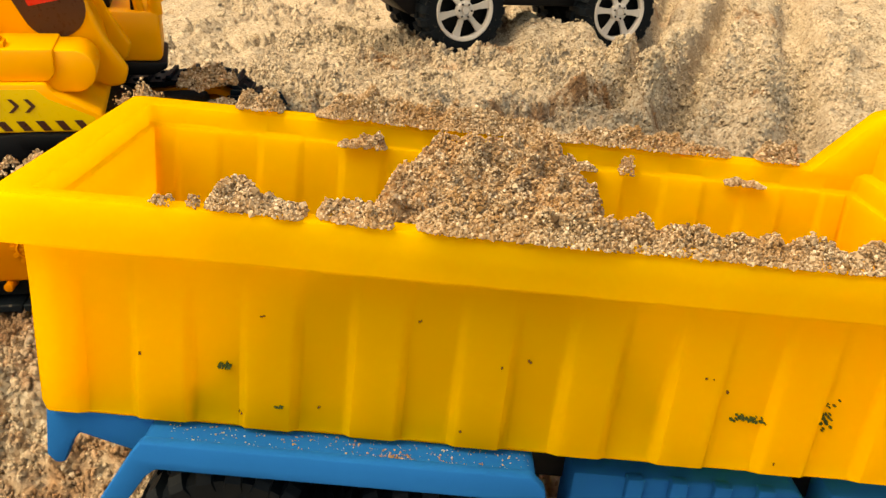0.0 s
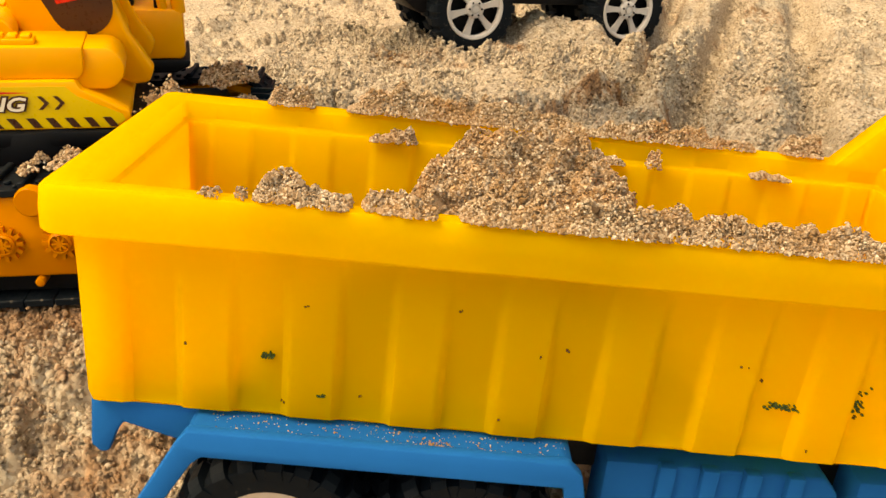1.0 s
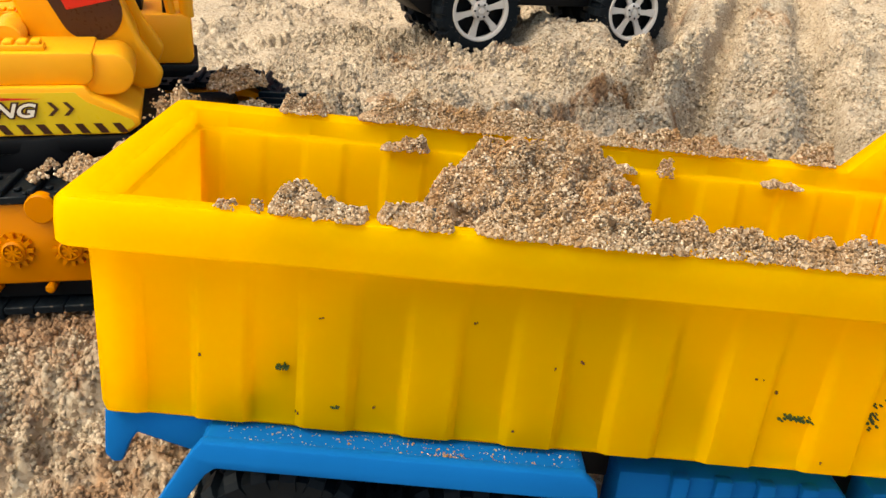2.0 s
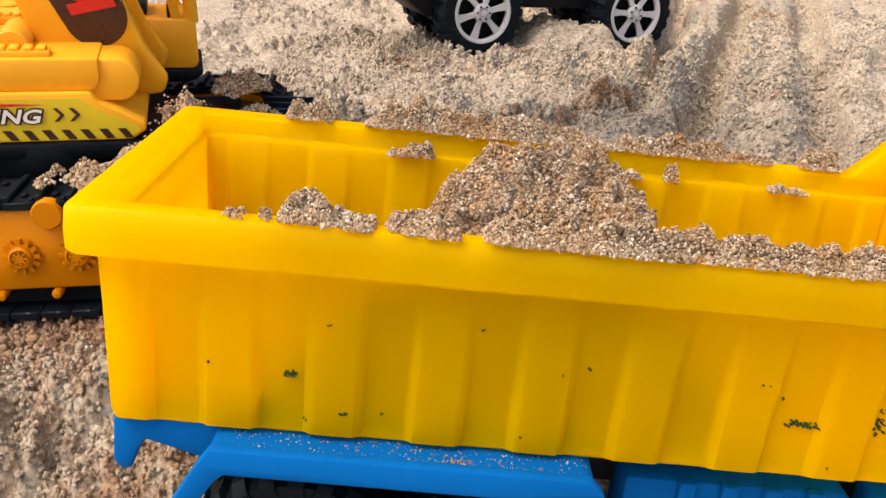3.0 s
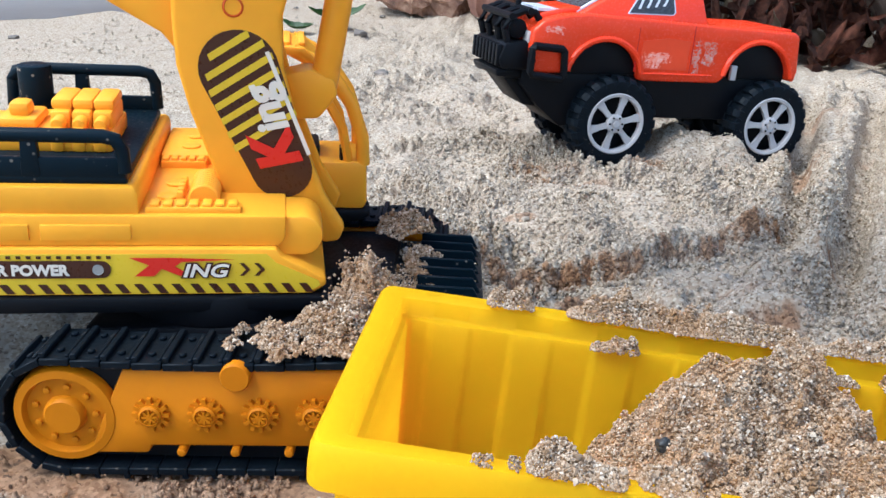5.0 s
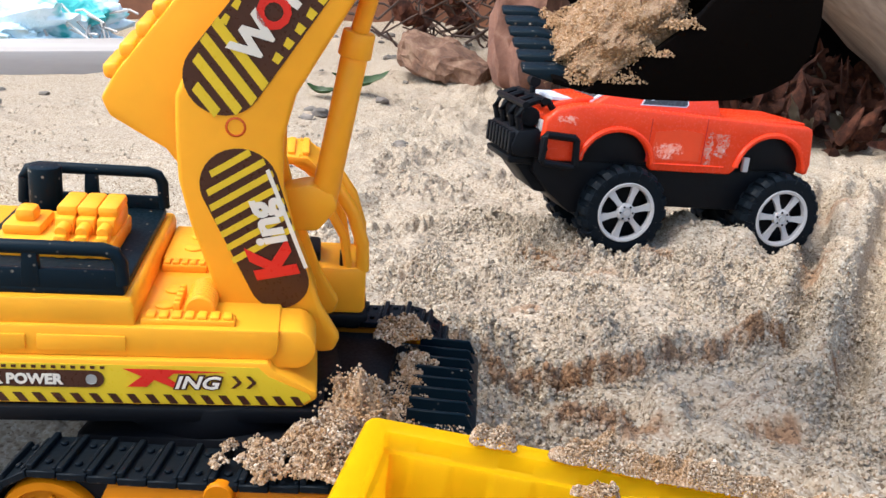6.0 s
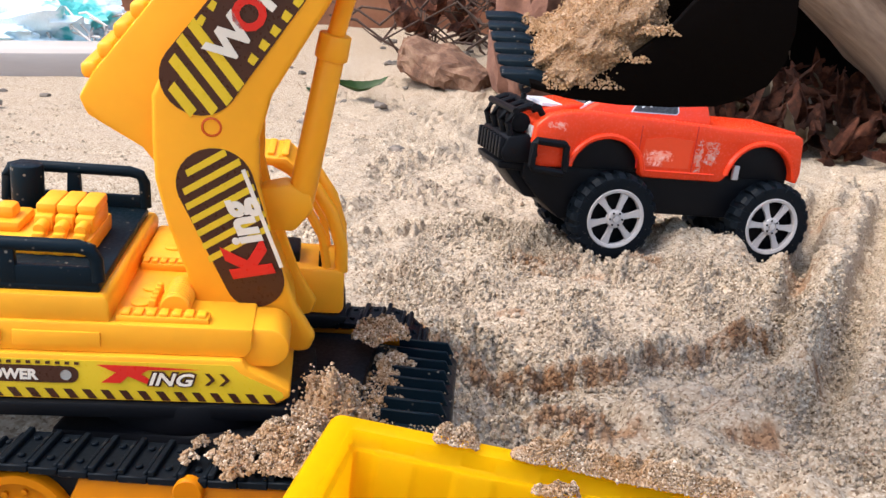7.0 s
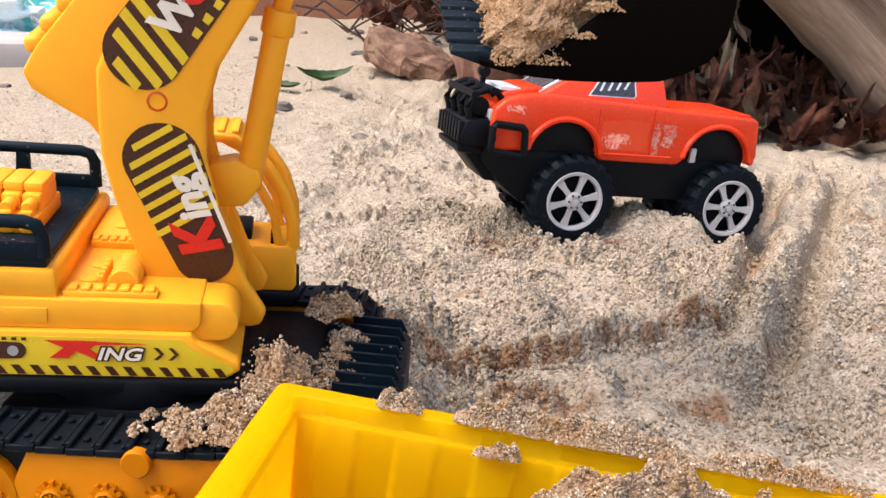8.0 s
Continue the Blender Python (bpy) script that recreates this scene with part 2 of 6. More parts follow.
def lattice(x, y, seed):
    """Smooth value noise of two arrays, in -1 to 1."""
    xi, yi = np.floor(x).astype(np.int64), np.floor(y).astype(np.int64)
    fx, fy = x - xi, y - yi
    fx, fy = fx * fx * fx * (fx * (fx * 6 - 15) + 10), fy * fy * fy * (fy * (fy * 6 - 15) + 10)

    def val(a, b):
        h = (a * 374761393 + b * 668265263 + seed * 1442695041) & 0xFFFFFFFF
        h = ((h ^ (h >> 13)) * 1274126177) & 0xFFFFFFFF
        return ((h ^ (h >> 16)) & 0xFFFF) / 32767.5 - 1.0

    a, b, c, d = val(xi, yi), val(xi + 1, yi), val(xi, yi + 1), val(xi + 1, yi + 1)
    return (a * (1 - fx) + b * fx) * (1 - fy) + (c * (1 - fx) + d * fx) * fy


def fbm(x, y, scale, octaves, seed, gain=0.5):
    out, amp = np.zeros_like(x), 1.0
    for o in range(octaves):
        out += amp * lattice(x * scale * 2**o + 17.3 * o, y * scale * 2**o - 9.1 * o, seed + o)
        amp *= gain
    return out


def cells(x, y, size, seed):
    """Rounded lumps: 1 in the middle of each scattered cell, 0 at its edge."""
    u, v = x / size, y / size
    xi, yi = np.floor(u).astype(np.int64), np.floor(v).astype(np.int64)
    best = np.full_like(u, 9.0)

    def rnd(a, b, k):
        h = (a * 374761393 + b * 668265263 + (seed + 77 * k) * 1442695041) & 0xFFFFFFFF
        h = ((h ^ (h >> 13)) * 1274126177) & 0xFFFFFFFF
        return ((h ^ (h >> 16)) & 0xFFFF) / 65535.0

    for dx in (-1, 0, 1):
        for dy in (-1, 0, 1):
            a, b = xi + dx, yi + dy
            d = (a + rnd(a, b, 1) - u) ** 2 + (b + rnd(a, b, 2) - v) ** 2
            best = np.minimum(best, d / (0.35 + 0.75 * rnd(a, b, 3)))
    return np.clip(1 - best * 1.6, 0, 1)


def smooth01(v, a, b):
    t = np.clip((v - a) / (b - a), 0, 1)
    return t * t * (3 - 2 * t)


def grain_mesh(points, size, seed=3, spread=0.35):
    """Many small irregular grains as one mesh: verts and faces."""
    rng = np.random.default_rng(seed)
    pts = np.asarray(points, float)
    n = len(pts)
    octa = np.array([(1, 0, 0), (-1, 0, 0), (0, 1, 0), (0, -1, 0), (0, 0, 1), (0, 0, -1)], float)
    tri = np.array([(0, 2, 4), (2, 1, 4), (1, 3, 4), (3, 0, 4), (2, 0, 5), (1, 2, 5), (3, 1, 5), (0, 3, 5)])
    q = rng.normal(size=(n, 4))
    q /= np.linalg.norm(q, axis=1)[:, None]
    w, x, y, z = q.T
    rot = np.stack([np.stack([1 - 2 * (y * y + z * z), 2 * (x * y - z * w), 2 * (x * z + y * w)], -1), np.stack([2 * (x * y + z * w), 1 - 2 * (x * x + z * z), 2 * (y * z - x * w)], -1), np.stack([2 * (x * z - y * w), 2 * (y * z + x * w), 1 - 2 * (x * x + y * y)], -1)], 1)
    r = size * np.exp(rng.normal(scale=spread, size=(n, 1, 1))) * rng.uniform(0.7, 1.25, size=(n, 6, 1))
    v = np.einsum("nij,nkj->nki", rot, octa[None] * r) + pts[:, None]
    f = (tri[None] + 6 * np.arange(n)[:, None, None]).reshape(-1, 3)
    return v.reshape(-1, 3).tolist(), f.tolist()


def pellet_mesh(points, size, seed=3, spread=0.35):
    """Many small rounded crumbs, open underneath, as one mesh: verts and faces."""
    rng = np.random.default_rng(seed)
    pts = np.asarray(points, float)
    n = len(pts)
    turn = 2 * math.pi / 5
    ico = np.array([(0, 0, 1)] + [(0.80 * math.cos(turn * k), 0.80 * math.sin(turn * k), 0.55) for k in range(5)] + [(math.cos(turn * (k + 0.5)), math.sin(turn * (k + 0.5)), -0.35) for k in range(5)], float)
    tri = np.array([(0, 1 + k, 1 + (k + 1) % 5) for k in range(5)] + [(1 + k, 6 + k, 1 + (k + 1) % 5) for k in range(5)] + [(1 + (k + 1) % 5, 6 + k, 6 + (k + 1) % 5) for k in range(5)])
    r = size * np.exp(rng.normal(scale=spread, size=(n, 1, 1))) * rng.uniform(0.60, 1.35, size=(n, 11, 1))
    v = ico[None] * r + pts[:, None]
    f = (tri[None] + 11 * np.arange(n)[:, None, None]).reshape(-1, 3)
    return v.reshape(-1, 3).tolist(), f.tolist()


# ---- ground and surroundings ----
def ground_height(x, y):
    x, y = np.asarray(x, float), np.asarray(y, float)
    left = 1 - smooth01(x, -0.055, -0.020)
    near = -0.014 + 0.014 * smooth01(y, 0.19, 0.29)
    bank = -0.014 + 0.0265 * smooth01(y, 0.140, 0.194) + 0.013 * smooth01(y, 0.20, 0.31)
    h = near * (1 - left) + bank * left
    beyond = smooth01(y, 0.325, 0.385)
    h = h * (1 - beyond) + 0.003 * beyond
    # the hollow in which the pickup's rear wheels stand
    h -= 0.008 * np.exp(-(((x - 0.105) / 0.035) ** 2 + ((y - 0.56) / 0.06) ** 2))
    h += 0.004 * np.exp(-(((x - 0.032) / 0.012) ** 2 + ((y - 0.497) / 0.010) ** 2))
    h += 0.0170 * np.exp(-(((x - 0.066) / 0.026) ** 4 + ((y - 0.549) / 0.020) ** 4))
    h += 0.0100 * np.exp(-(((x + 0.010) / 0.018) ** 2 + ((y - 0.530) / 0.014) ** 2))
    h += 0.0045 * np.exp(-(((x - 0.115) / 0.018) ** 2 + ((y - 0.535) / 0.010) ** 2))
    # a scraped ridge across the open sand: steep towards the truck, flat behind
    line = ridge_line(x)
    along = smooth01(x, -0.075, -0.050) * (1 - smooth01(x, 0.076, 0.086))
    d = y - line
    h += along * 0.0085 * smooth01(d, -0.0016, 0.0046) * (1 - smooth01(d, 0.007, 0.034))
    h -= along * 0.0026 * np.exp(-(((d + 0.011) / 0.007) ** 2))
    h += along * 0.0030 * np.exp(-(((d + 0.027) / 0.006) ** 2))
    # lumps pushed up in front of it
    for cx, cy, rx, ry, top in ((0.027, 0.333, 0.007, 0.014, 0.0095), (0.062, 0.338, 0.014, 0.010, 0.0090), (0.000, 0.322, 0.014, 0.006, 0.0065), (0.045, 0.352, 0.010, 0.006, 0.0055), (0.012, 0.345, 0.009, 0.006, 0.0040), (0.080, 0.355, 0.008, 0.007, 0.0045), (0.098, 0.401, 0.008, 0.026, 0.0040), (0.140, 0.386, 0.012, 0.010, 0.0045), (0.122, 0.350, 0.010, 0.008, 0.0045), (-0.027, 0.418, 0.008, 0.003, 0.0022)):
        h += top * np.exp(-(((x - cx) / rx) ** 4 + ((y - cy) / ry) ** 4))
    # wheel ruts that run back past the pickup
    for x0, y0, lean, depth, width, first in ((0.0892, 0.4213, 0.27, 0.0095, 0.0058, 0.405), (0.1017, 0.3791, 0.335, 0.0140, 0.0075, 0.362), (0.1560, 0.3900, 0.30, 0.0095, 0.0085, 0.300)):
        c = x0 + lean * (y - y0) + 0.0022 * lattice(y * 40, y * 0, 9)
        e = x - c
        run = smooth01(y, first - 0.035, first + 0.030) * (1 - smooth01(y, 0.66, 0.76))
        banks = np.exp(-(((e - 2.0 * width) / (0.9 * width)) ** 2)) + np.exp(-(((e + 2.0 * width) / (0.9 * width)) ** 2))
        h += run * (-depth * np.exp(-((e / width) ** 4)) + 0.55 * depth * banks * (1 + 0.5 * lattice(y * 70, x * 40, 19)))
    # broad lumps, then crumbs and clumps
    calm = 1 - 0.95 * np.exp(-(((x + 0.036) / 0.026) ** 4 + ((y - 0.413) / 0.026) ** 4))
    calm *= 1 - 0.92 * np.exp(-(((x - 0.008) / 0.072) ** 8 + ((y - ridge_line(x) + 0.0085) / 0.0062) ** 4))
    churned = smooth01(x, -0.01, 0.05) * (1 - smooth01(y, 0.44, 0.60)) + 0.6 * smooth01(y, 0.46, 0.52)
    reach = 1 - smooth01(np.hypot(x, y - 0.4), 3.0, 8.0)
    h += reach * (0.0034 * fbm(x, y, 16, 2, 7) + calm * (0.0016 + 0.0024 * np.clip(churned, 0, 1)) * fbm(x, y, 44, 3, 11))
    close = 1 - smooth01(np.hypot(x, y - 0.35), 0.6, 1.4)
    fine = 1 - smooth01(y, 0.54, 0.68)
    h += close * crumbly(x, y) * (0.0052 * cells(x, y, 0.0135, 4) * smooth01(fbm(x, y, 42, 2, 29), -0.05, 0.4) + 0.0062 * cells(x, y, 0.0088, 3) * smooth01(fbm(x, y, 60, 2, 27), -0.1, 0.45) + fine * (0.0030 * cells(x, y, 0.0040, 5) + 0.0017 * cells(x, y, 0.0022, 8)))
    h -= close * 0.0034 * crumbly(x, y)
    h += reach * fine * 0.0005 * fbm(x, y, 300, 2, 31, 0.7)
    h += 0.012 * smooth01(y, 0.9, 1.6) * (1 + 0.5 * fbm(x, y, 5, 3, 41)) * reach
    return h


def ridge_line(x):
    return 0.3520 + 0.53 * x + 0.0022 * lattice(x * 60, x * 0, 5) + 0.0014 * lattice(x * 210, x * 0, 6)


def crumbly(x, y):
    """How broken the sand is, from smoothed patches to loose crumbs."""
    calm = 1 - 0.95 * np.exp(-(((x + 0.036) / 0.026) ** 4 + ((y - 0.413) / 0.026) ** 4))
    calm *= 1 - 0.92 * np.exp(-(((x - 0.008) / 0.072) ** 8 + ((y - ridge_line(x) + 0.0085) / 0.0062) ** 4))
    calm *= 1 - 0.80 * np.exp(-(((x - 0.002) / 0.016) ** 4 + ((y - 0.412) / 0.012) ** 4))
    return np.clip(0.55 + 1.15 * fbm(x, y, 34, 2, 15), 0.06, 1.3) * calm


def ground_damp_shade(x, y):
    """How far the sand is browned: damp along the ridge, set patches, and shade painted by track and truck."""
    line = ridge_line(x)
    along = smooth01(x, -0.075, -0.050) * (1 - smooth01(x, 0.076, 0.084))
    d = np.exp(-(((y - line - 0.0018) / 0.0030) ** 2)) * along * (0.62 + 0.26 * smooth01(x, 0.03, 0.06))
    # darker brown patches on lumps, rut banks and round the pickup
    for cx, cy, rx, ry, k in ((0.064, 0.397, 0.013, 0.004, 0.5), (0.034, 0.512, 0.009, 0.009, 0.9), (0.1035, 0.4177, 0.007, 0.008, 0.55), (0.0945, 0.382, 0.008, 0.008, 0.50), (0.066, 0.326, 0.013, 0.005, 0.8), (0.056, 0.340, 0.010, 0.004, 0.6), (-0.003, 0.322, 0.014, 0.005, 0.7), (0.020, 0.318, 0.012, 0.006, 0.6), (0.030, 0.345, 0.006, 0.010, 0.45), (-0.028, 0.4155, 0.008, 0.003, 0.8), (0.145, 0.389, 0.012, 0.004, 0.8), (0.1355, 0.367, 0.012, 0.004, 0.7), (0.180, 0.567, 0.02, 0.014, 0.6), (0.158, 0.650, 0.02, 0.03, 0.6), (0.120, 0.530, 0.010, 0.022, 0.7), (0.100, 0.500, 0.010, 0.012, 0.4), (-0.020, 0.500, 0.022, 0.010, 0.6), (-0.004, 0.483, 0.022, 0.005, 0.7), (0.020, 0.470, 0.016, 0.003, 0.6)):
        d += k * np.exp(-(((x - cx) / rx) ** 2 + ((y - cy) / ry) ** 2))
    # painted shade: contact band below the near track, half-shadow left of the truck
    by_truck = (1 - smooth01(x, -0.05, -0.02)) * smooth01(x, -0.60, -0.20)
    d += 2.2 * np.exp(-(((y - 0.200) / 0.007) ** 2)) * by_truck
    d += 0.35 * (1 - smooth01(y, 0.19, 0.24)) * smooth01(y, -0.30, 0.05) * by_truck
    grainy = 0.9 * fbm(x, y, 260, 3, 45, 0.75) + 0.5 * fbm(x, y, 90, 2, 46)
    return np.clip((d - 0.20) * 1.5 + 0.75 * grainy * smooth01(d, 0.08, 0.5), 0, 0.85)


def growth(start, step, end, rate=1.16):
    out, v, s = [], start, step
    while abs(v) < abs(end):
        s *= rate
        v += s
        out.append(v)
    return out


def ground_sheet():
    fine_x = list(np.arange(-0.16, -0.07, 0.0010)) + list(np.arange(-0.07, 0.2001, 0.00080))
    fine_y = list(np.arange(0.14, 0.29, 0.0011)) + list(np.arange(0.29, 0.5801, 0.00080)) + list(np.arange(0.5812, 0.70, 0.0014))
    xs = np.array(growth(-0.16, -0.0014, 60)[::-1] + fine_x + growth(0.2001, 0.0010, 60, 1.10))
    ys = np.array(growth(0.14, -0.0016, 60)[::-1] + fine_y + growth(0.70, 0.0014, 60, 1.05))
    gx, gy = np.meshgrid(xs, ys, indexing="ij")
    gz = ground_height(gx, gy)
    v = np.stack([gx, gy, gz], -1).reshape(-1, 3)
    ny = len(ys)
    i, j = np.meshgrid(np.arange(len(xs) - 1), np.arange(ny - 1), indexing="ij")
    a = (i * ny + j).ravel()
    f = np.stack([a, a + ny, a + ny + 1, a + 1], -1)
    return v.tolist(), f.tolist()


ground = part("ground", ground_sheet(), SAND, smooth=False)
ground.data.polygons.foreach_set("use_smooth", [True] * len(ground.data.polygons))
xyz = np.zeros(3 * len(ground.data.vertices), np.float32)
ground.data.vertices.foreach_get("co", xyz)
ground.data.attributes.new("damp_shade", "FLOAT", "POINT").data.foreach_set("value", ground_damp_shade(xyz[0::3].astype(float), xyz[1::3].astype(float)).astype(np.float32))
tagged(ground, "pale tan coarse sand with clumps, ruts, dampened patches and painted shade", "sand", kind="structure")

CLAY = rough_stuff("reddish_clay_wall", [(0.3, (0.16, 0.06, 0.03)), (0.55, (0.34, 0.14, 0.07)), (0.8, (0.46, 0.24, 0.13))], 6, 0.9, 0.6, 0.01)
# near-black colour stands in for the deep shade of the recess
SHADE_BOARDS = rough_stuff("shade_black_boards", [(0.3, (0.0015, 0.001, 0.001)), (0.7, (0.005, 0.003, 0.002))], 9, 0.95, 0.5, 0.006, (1, 1, 0.15))
SHADE_BOARDS.node_tree.nodes["Principled BSDF"].inputs["Specular IOR Level"].default_value = 0.03
wall_back = part("wall_back", box(-3.0, 0.45, 1.95, 2.15, -0.05, 1.2, 0.01), CLAY)
tagged(wall_back, "rough reddish-brown clay wall behind the sand", "wall", kind="structure")
# added backing whose colour carries the shade behind the leaf litter
wall_boards = part("wall_boards", box(-0.05, 3.0, 1.28, 1.34, -0.05, 1.0, 0.01), SHADE_BOARDS)
tagged(wall_boards, "added backing boards coloured near black for the shade behind the leaf litter", "wall", kind="structure")

PALE_WOOD = rough_stuff("whitewashed_wood", [(0.3, (0.52, 0.44, 0.38)), (0.6, (0.68, 0.60, 0.54)), (0.85, (0.76, 0.72, 0.68))], 14, 0.7, 0.25, 0.002, (0.1, 1, 1))
WEATHERED = rough_stuff("weathered_grey_brown_timber", [(0.30, (0.035, 0.018, 0.010)), (0.44, (0.14, 0.085, 0.052)), (0.58, (0.27, 0.185, 0.125)), (0.75, (0.42, 0.33, 0.25))], 34, 0.85, 0.9, 0.005, (0.05, 1, 1))
STONE = rough_stuff("rusty_brown_stone", [(0.3, (0.05, 0.022, 0.013)), (0.5, (0.15, 0.075, 0.042)), (0.72, (0.30, 0.19, 0.12))], 45, 0.9, 0.8, 0.006)
RED_STONE = rough_stuff("reddish_stone", [(0.3, (0.11, 0.045, 0.03)), (0.6, (0.26, 0.12, 0.075)), (0.8, (0.38, 0.22, 0.15))], 40, 0.9, 0.8, 0.005)
DRY_LEAF = rough_stuff("dry_brown_leaf", [(0.3, (0.016, 0.006, 0.003)), (0.48, (0.085, 0.026, 0.012)), (0.66, (0.24, 0.082, 0.040)), (0.82, (0.42, 0.22, 0.13))], 60, 0.92, 0.5, 0.003)
PALE_LEAF = rough_stuff("pale_dry_leaf", [(0.3, (0.10, 0.07, 0.045)), (0.6, (0.22, 0.16, 0.10)), (0.8, (0.34, 0.26, 0.17))], 35, 0.7, 0.5, 0.003)
GREEN_LEAF = rough_stuff("green_leaf", [(0.3, (0.030, 0.07, 0.012)), (0.7, (0.07, 0.13, 0.025))], 60, 0.45, 0.3, 0.001)
TWIG = rough_stuff("dark_twig", [(0.3, (0.03, 0.015, 0.01)), (0.7, (0.10, 0.055, 0.035))], 80, 0.9, 0.5, 0.001)
PEBBLE = rough_stuff("small_pebble", [(0.3, (0.05, 0.045, 0.04)), (0.7, (0.28, 0.22, 0.17))], 90, 0.85, 0.4, 0.001)


def white_plastic():
    m, nt, b = material("crumpled_white_and_teal_plastic")
    n = tex_noise(nt, 7, 4)
    c = ramp(nt, n.outputs[0], [(0.40, (0.70, 0.88, 0.92)), (0.56, (0.82, 0.92, 0.94)), (0.60, (0.10, 0.52, 0.50)), (0.70, (0.16, 0.62, 0.58))])
    link(nt, c.outputs[0], b.inputs["Base Color"])
    b.inputs["Roughness"].default_value = 0.4
    bump(nt, tex_noise(nt, 60, 5).outputs[0], b, 0.7, 0.01)
    return m


board_z = float(ground_height(np.array([-0.7]), np.array([1.2]))[0])
board = part("wooden_board", box(-0.85, 0.0, 0.0, 0.17, -0.006, 0.026, 0.003), PALE_WOOD)
board.matrix_world = Matrix.Translation((-0.525, 1.150, board_z)) @ Matrix.Rotation(radians(21), 4, "Z")
tagged(board, "whitewashed wooden board lying flat on the sand", "board")


def lump(cx, cy, cz, rx, ry, rz, seed, rough=0.25, sub=4, cuts=2.2):
    bm = bmesh.new()
    bmesh.ops.create_icosphere(bm, subdivisions=sub, radius=1.0)
    for v in bm.verts:
        p = v.co.copy()
        k = 1 + rough * noise.noise(p * cuts + Vector((seed, 0, 0))) + 0.4 * rough * noise.noise(p * cuts * 3 + Vector((0, seed, 0)))
        p *= k
        v.co = (cx + p.x * rx, cy + p.y * ry, cz + max(p.z, -0.55) * rz)
    return bm


bag_bm = lump(-0.905, 1.32, 0.030, 0.215, 0.075, 0.075, 5.0, 0.5, 5, 2.8)
bag = part("plastic_bag", bag_bm, white_plastic())
tagged(bag, "crumpled white and teal plastic sack lying on a board", "sack")
rng = random.Random(4)
for k in range(16):
    x0 = -0.730 + rng.uniform(-0.07, 0.02)
    y0 = 1.30 + rng.uniform(-0.02, 0.03)
    z0 = 0.045 + rng.uniform(-0.01, 0.035)
    pts = [(x0 + 0.03 * s * rng.uniform(0.5, 1.2), y0 - 0.01 * s, z0 + 0.016 * math.sin(s * 1.4 + k) - 0.006 * s * s) for s in (0, 0.7, 1.4, 2.1)]
    part("loose_thread", tube(pts, 0.0018, 5), PALE_WOOD, bag, "frayed white thread", shift=(0, 0, 0))

gz = lambda x, y: float(ground_height(np.array([x]), np.array([y]))[0])


def slab(poly, z0, z1, seed):
    """A broken flat stone with chipped edges and a rough top."""
    bm = bevel(add_prism(bmesh.new(), poly, z0, z1, "z"), 0.004, 1)
    bmesh.ops.triangulate(bm, faces=bm.faces[:])
    bmesh.ops.subdivide_edges(bm, edges=bm.edges[:], cuts=4, use_grid_fill=True)
    for v in bm.verts:
        if v.co.z > 0.5 * (z0 + z1):
            v.co.z -= 0.16 * max(0.0, v.co.x) + 0.10 * max(0.0, -v.co.y)
        v.co += 0.0080 * noise.noise_vector(v.co * 30 + Vector((seed, 0, 0))) + 0.0050 * noise.noise_vector(v.co * 110)
    return bm


rock = part("flat_stone", slab([(-0.070, 0.010), (-0.045, -0.030), (0.020, -0.045), (0.066, -0.030), (0.060, 0.020), (0.005, 0.045), (-0.050, 0.035)], 0.0, 0.040, 3.0), STONE, smooth=False)
rock.matrix_world = Matrix.Translation((-0.190, 1.170, gz(-0.19, 1.17) + 0.006)) @ Matrix.Rotation(radians(-20), 4, "Z") @ Matrix.Rotation(radians(13), 4, "Y")
tagged(rock, "flat rusty-brown stone lying on the sand", "stone")
boulder = part("round_stone", lump(-0.078, 1.12, gz(-0.078, 1.12) + 0.06, 0.042, 0.05, 0.11, 7.7, 0.30, 4, 1.8), RED_STONE)
tagged(boulder, "upright reddish-brown stone standing in the sand", "stone")


def beam(a, b, w, h, seed):
    """A hewn timber from a to b with an uneven surface."""
    a, b = Vector(a), Vector(b)
    d = (b - a).normalized()
    side = d.cross(Vector((0, 0, 1))).normalized()
    up = side.cross(d)
    bm = bmesh.new()
    n, rings = 24, []
    for i in range(n + 1):
        p = a.lerp(b, i / n)
        ring = []
        for k in range(16):
            ang = 2 * math.pi * k / 16
            sx = math.copysign(abs(math.cos(ang)) ** 0.45, math.cos(ang))
            sy = math.copysign(abs(math.sin(ang)) ** 0.45, math.sin(ang))
            q = p + side * (sx * w) + up * (sy * h)
            ring.append(bm.verts.new(q + 0.010 * Vector((0, noise.noise(q * 12 + Vector((seed, 0, 0))), noise.noise(q * 15)))))
        rings.append(ring)
    for r, s in zip(rings, rings[1:]):
        for k in range(16):
            bm.faces.new((r[k], r[(k + 1) % 16], s[(k + 1) % 16], s[k]))
    bm.faces.new(rings[0][::-1]), bm.faces.new(rings[-1])
    return bm


timber = part("timber_beam", beam((-0.27, 0, 0), (0.27, 0, 0), 0.050, 0.060, 2), WEATHERED)
timber.matrix_world = Matrix.Translation((0.232, 0.862, 0.146)) @ Matrix.Rotation(radians(42), 4, "Y")
tagged(timber, "weathered grey-brown timber beam leaning down into the sand", "timber")
# added roof that blocks the sky so the recess stays dark
overhang = part("wall_overhang", box(-0.05, 0.9, 0.97, 1.28, 0.19, 0.25, 0.006), SHADE_BOARDS)
tagged(overhang, "added near-black boards roofing the recess to keep it in shade", "wall", kind="structure")


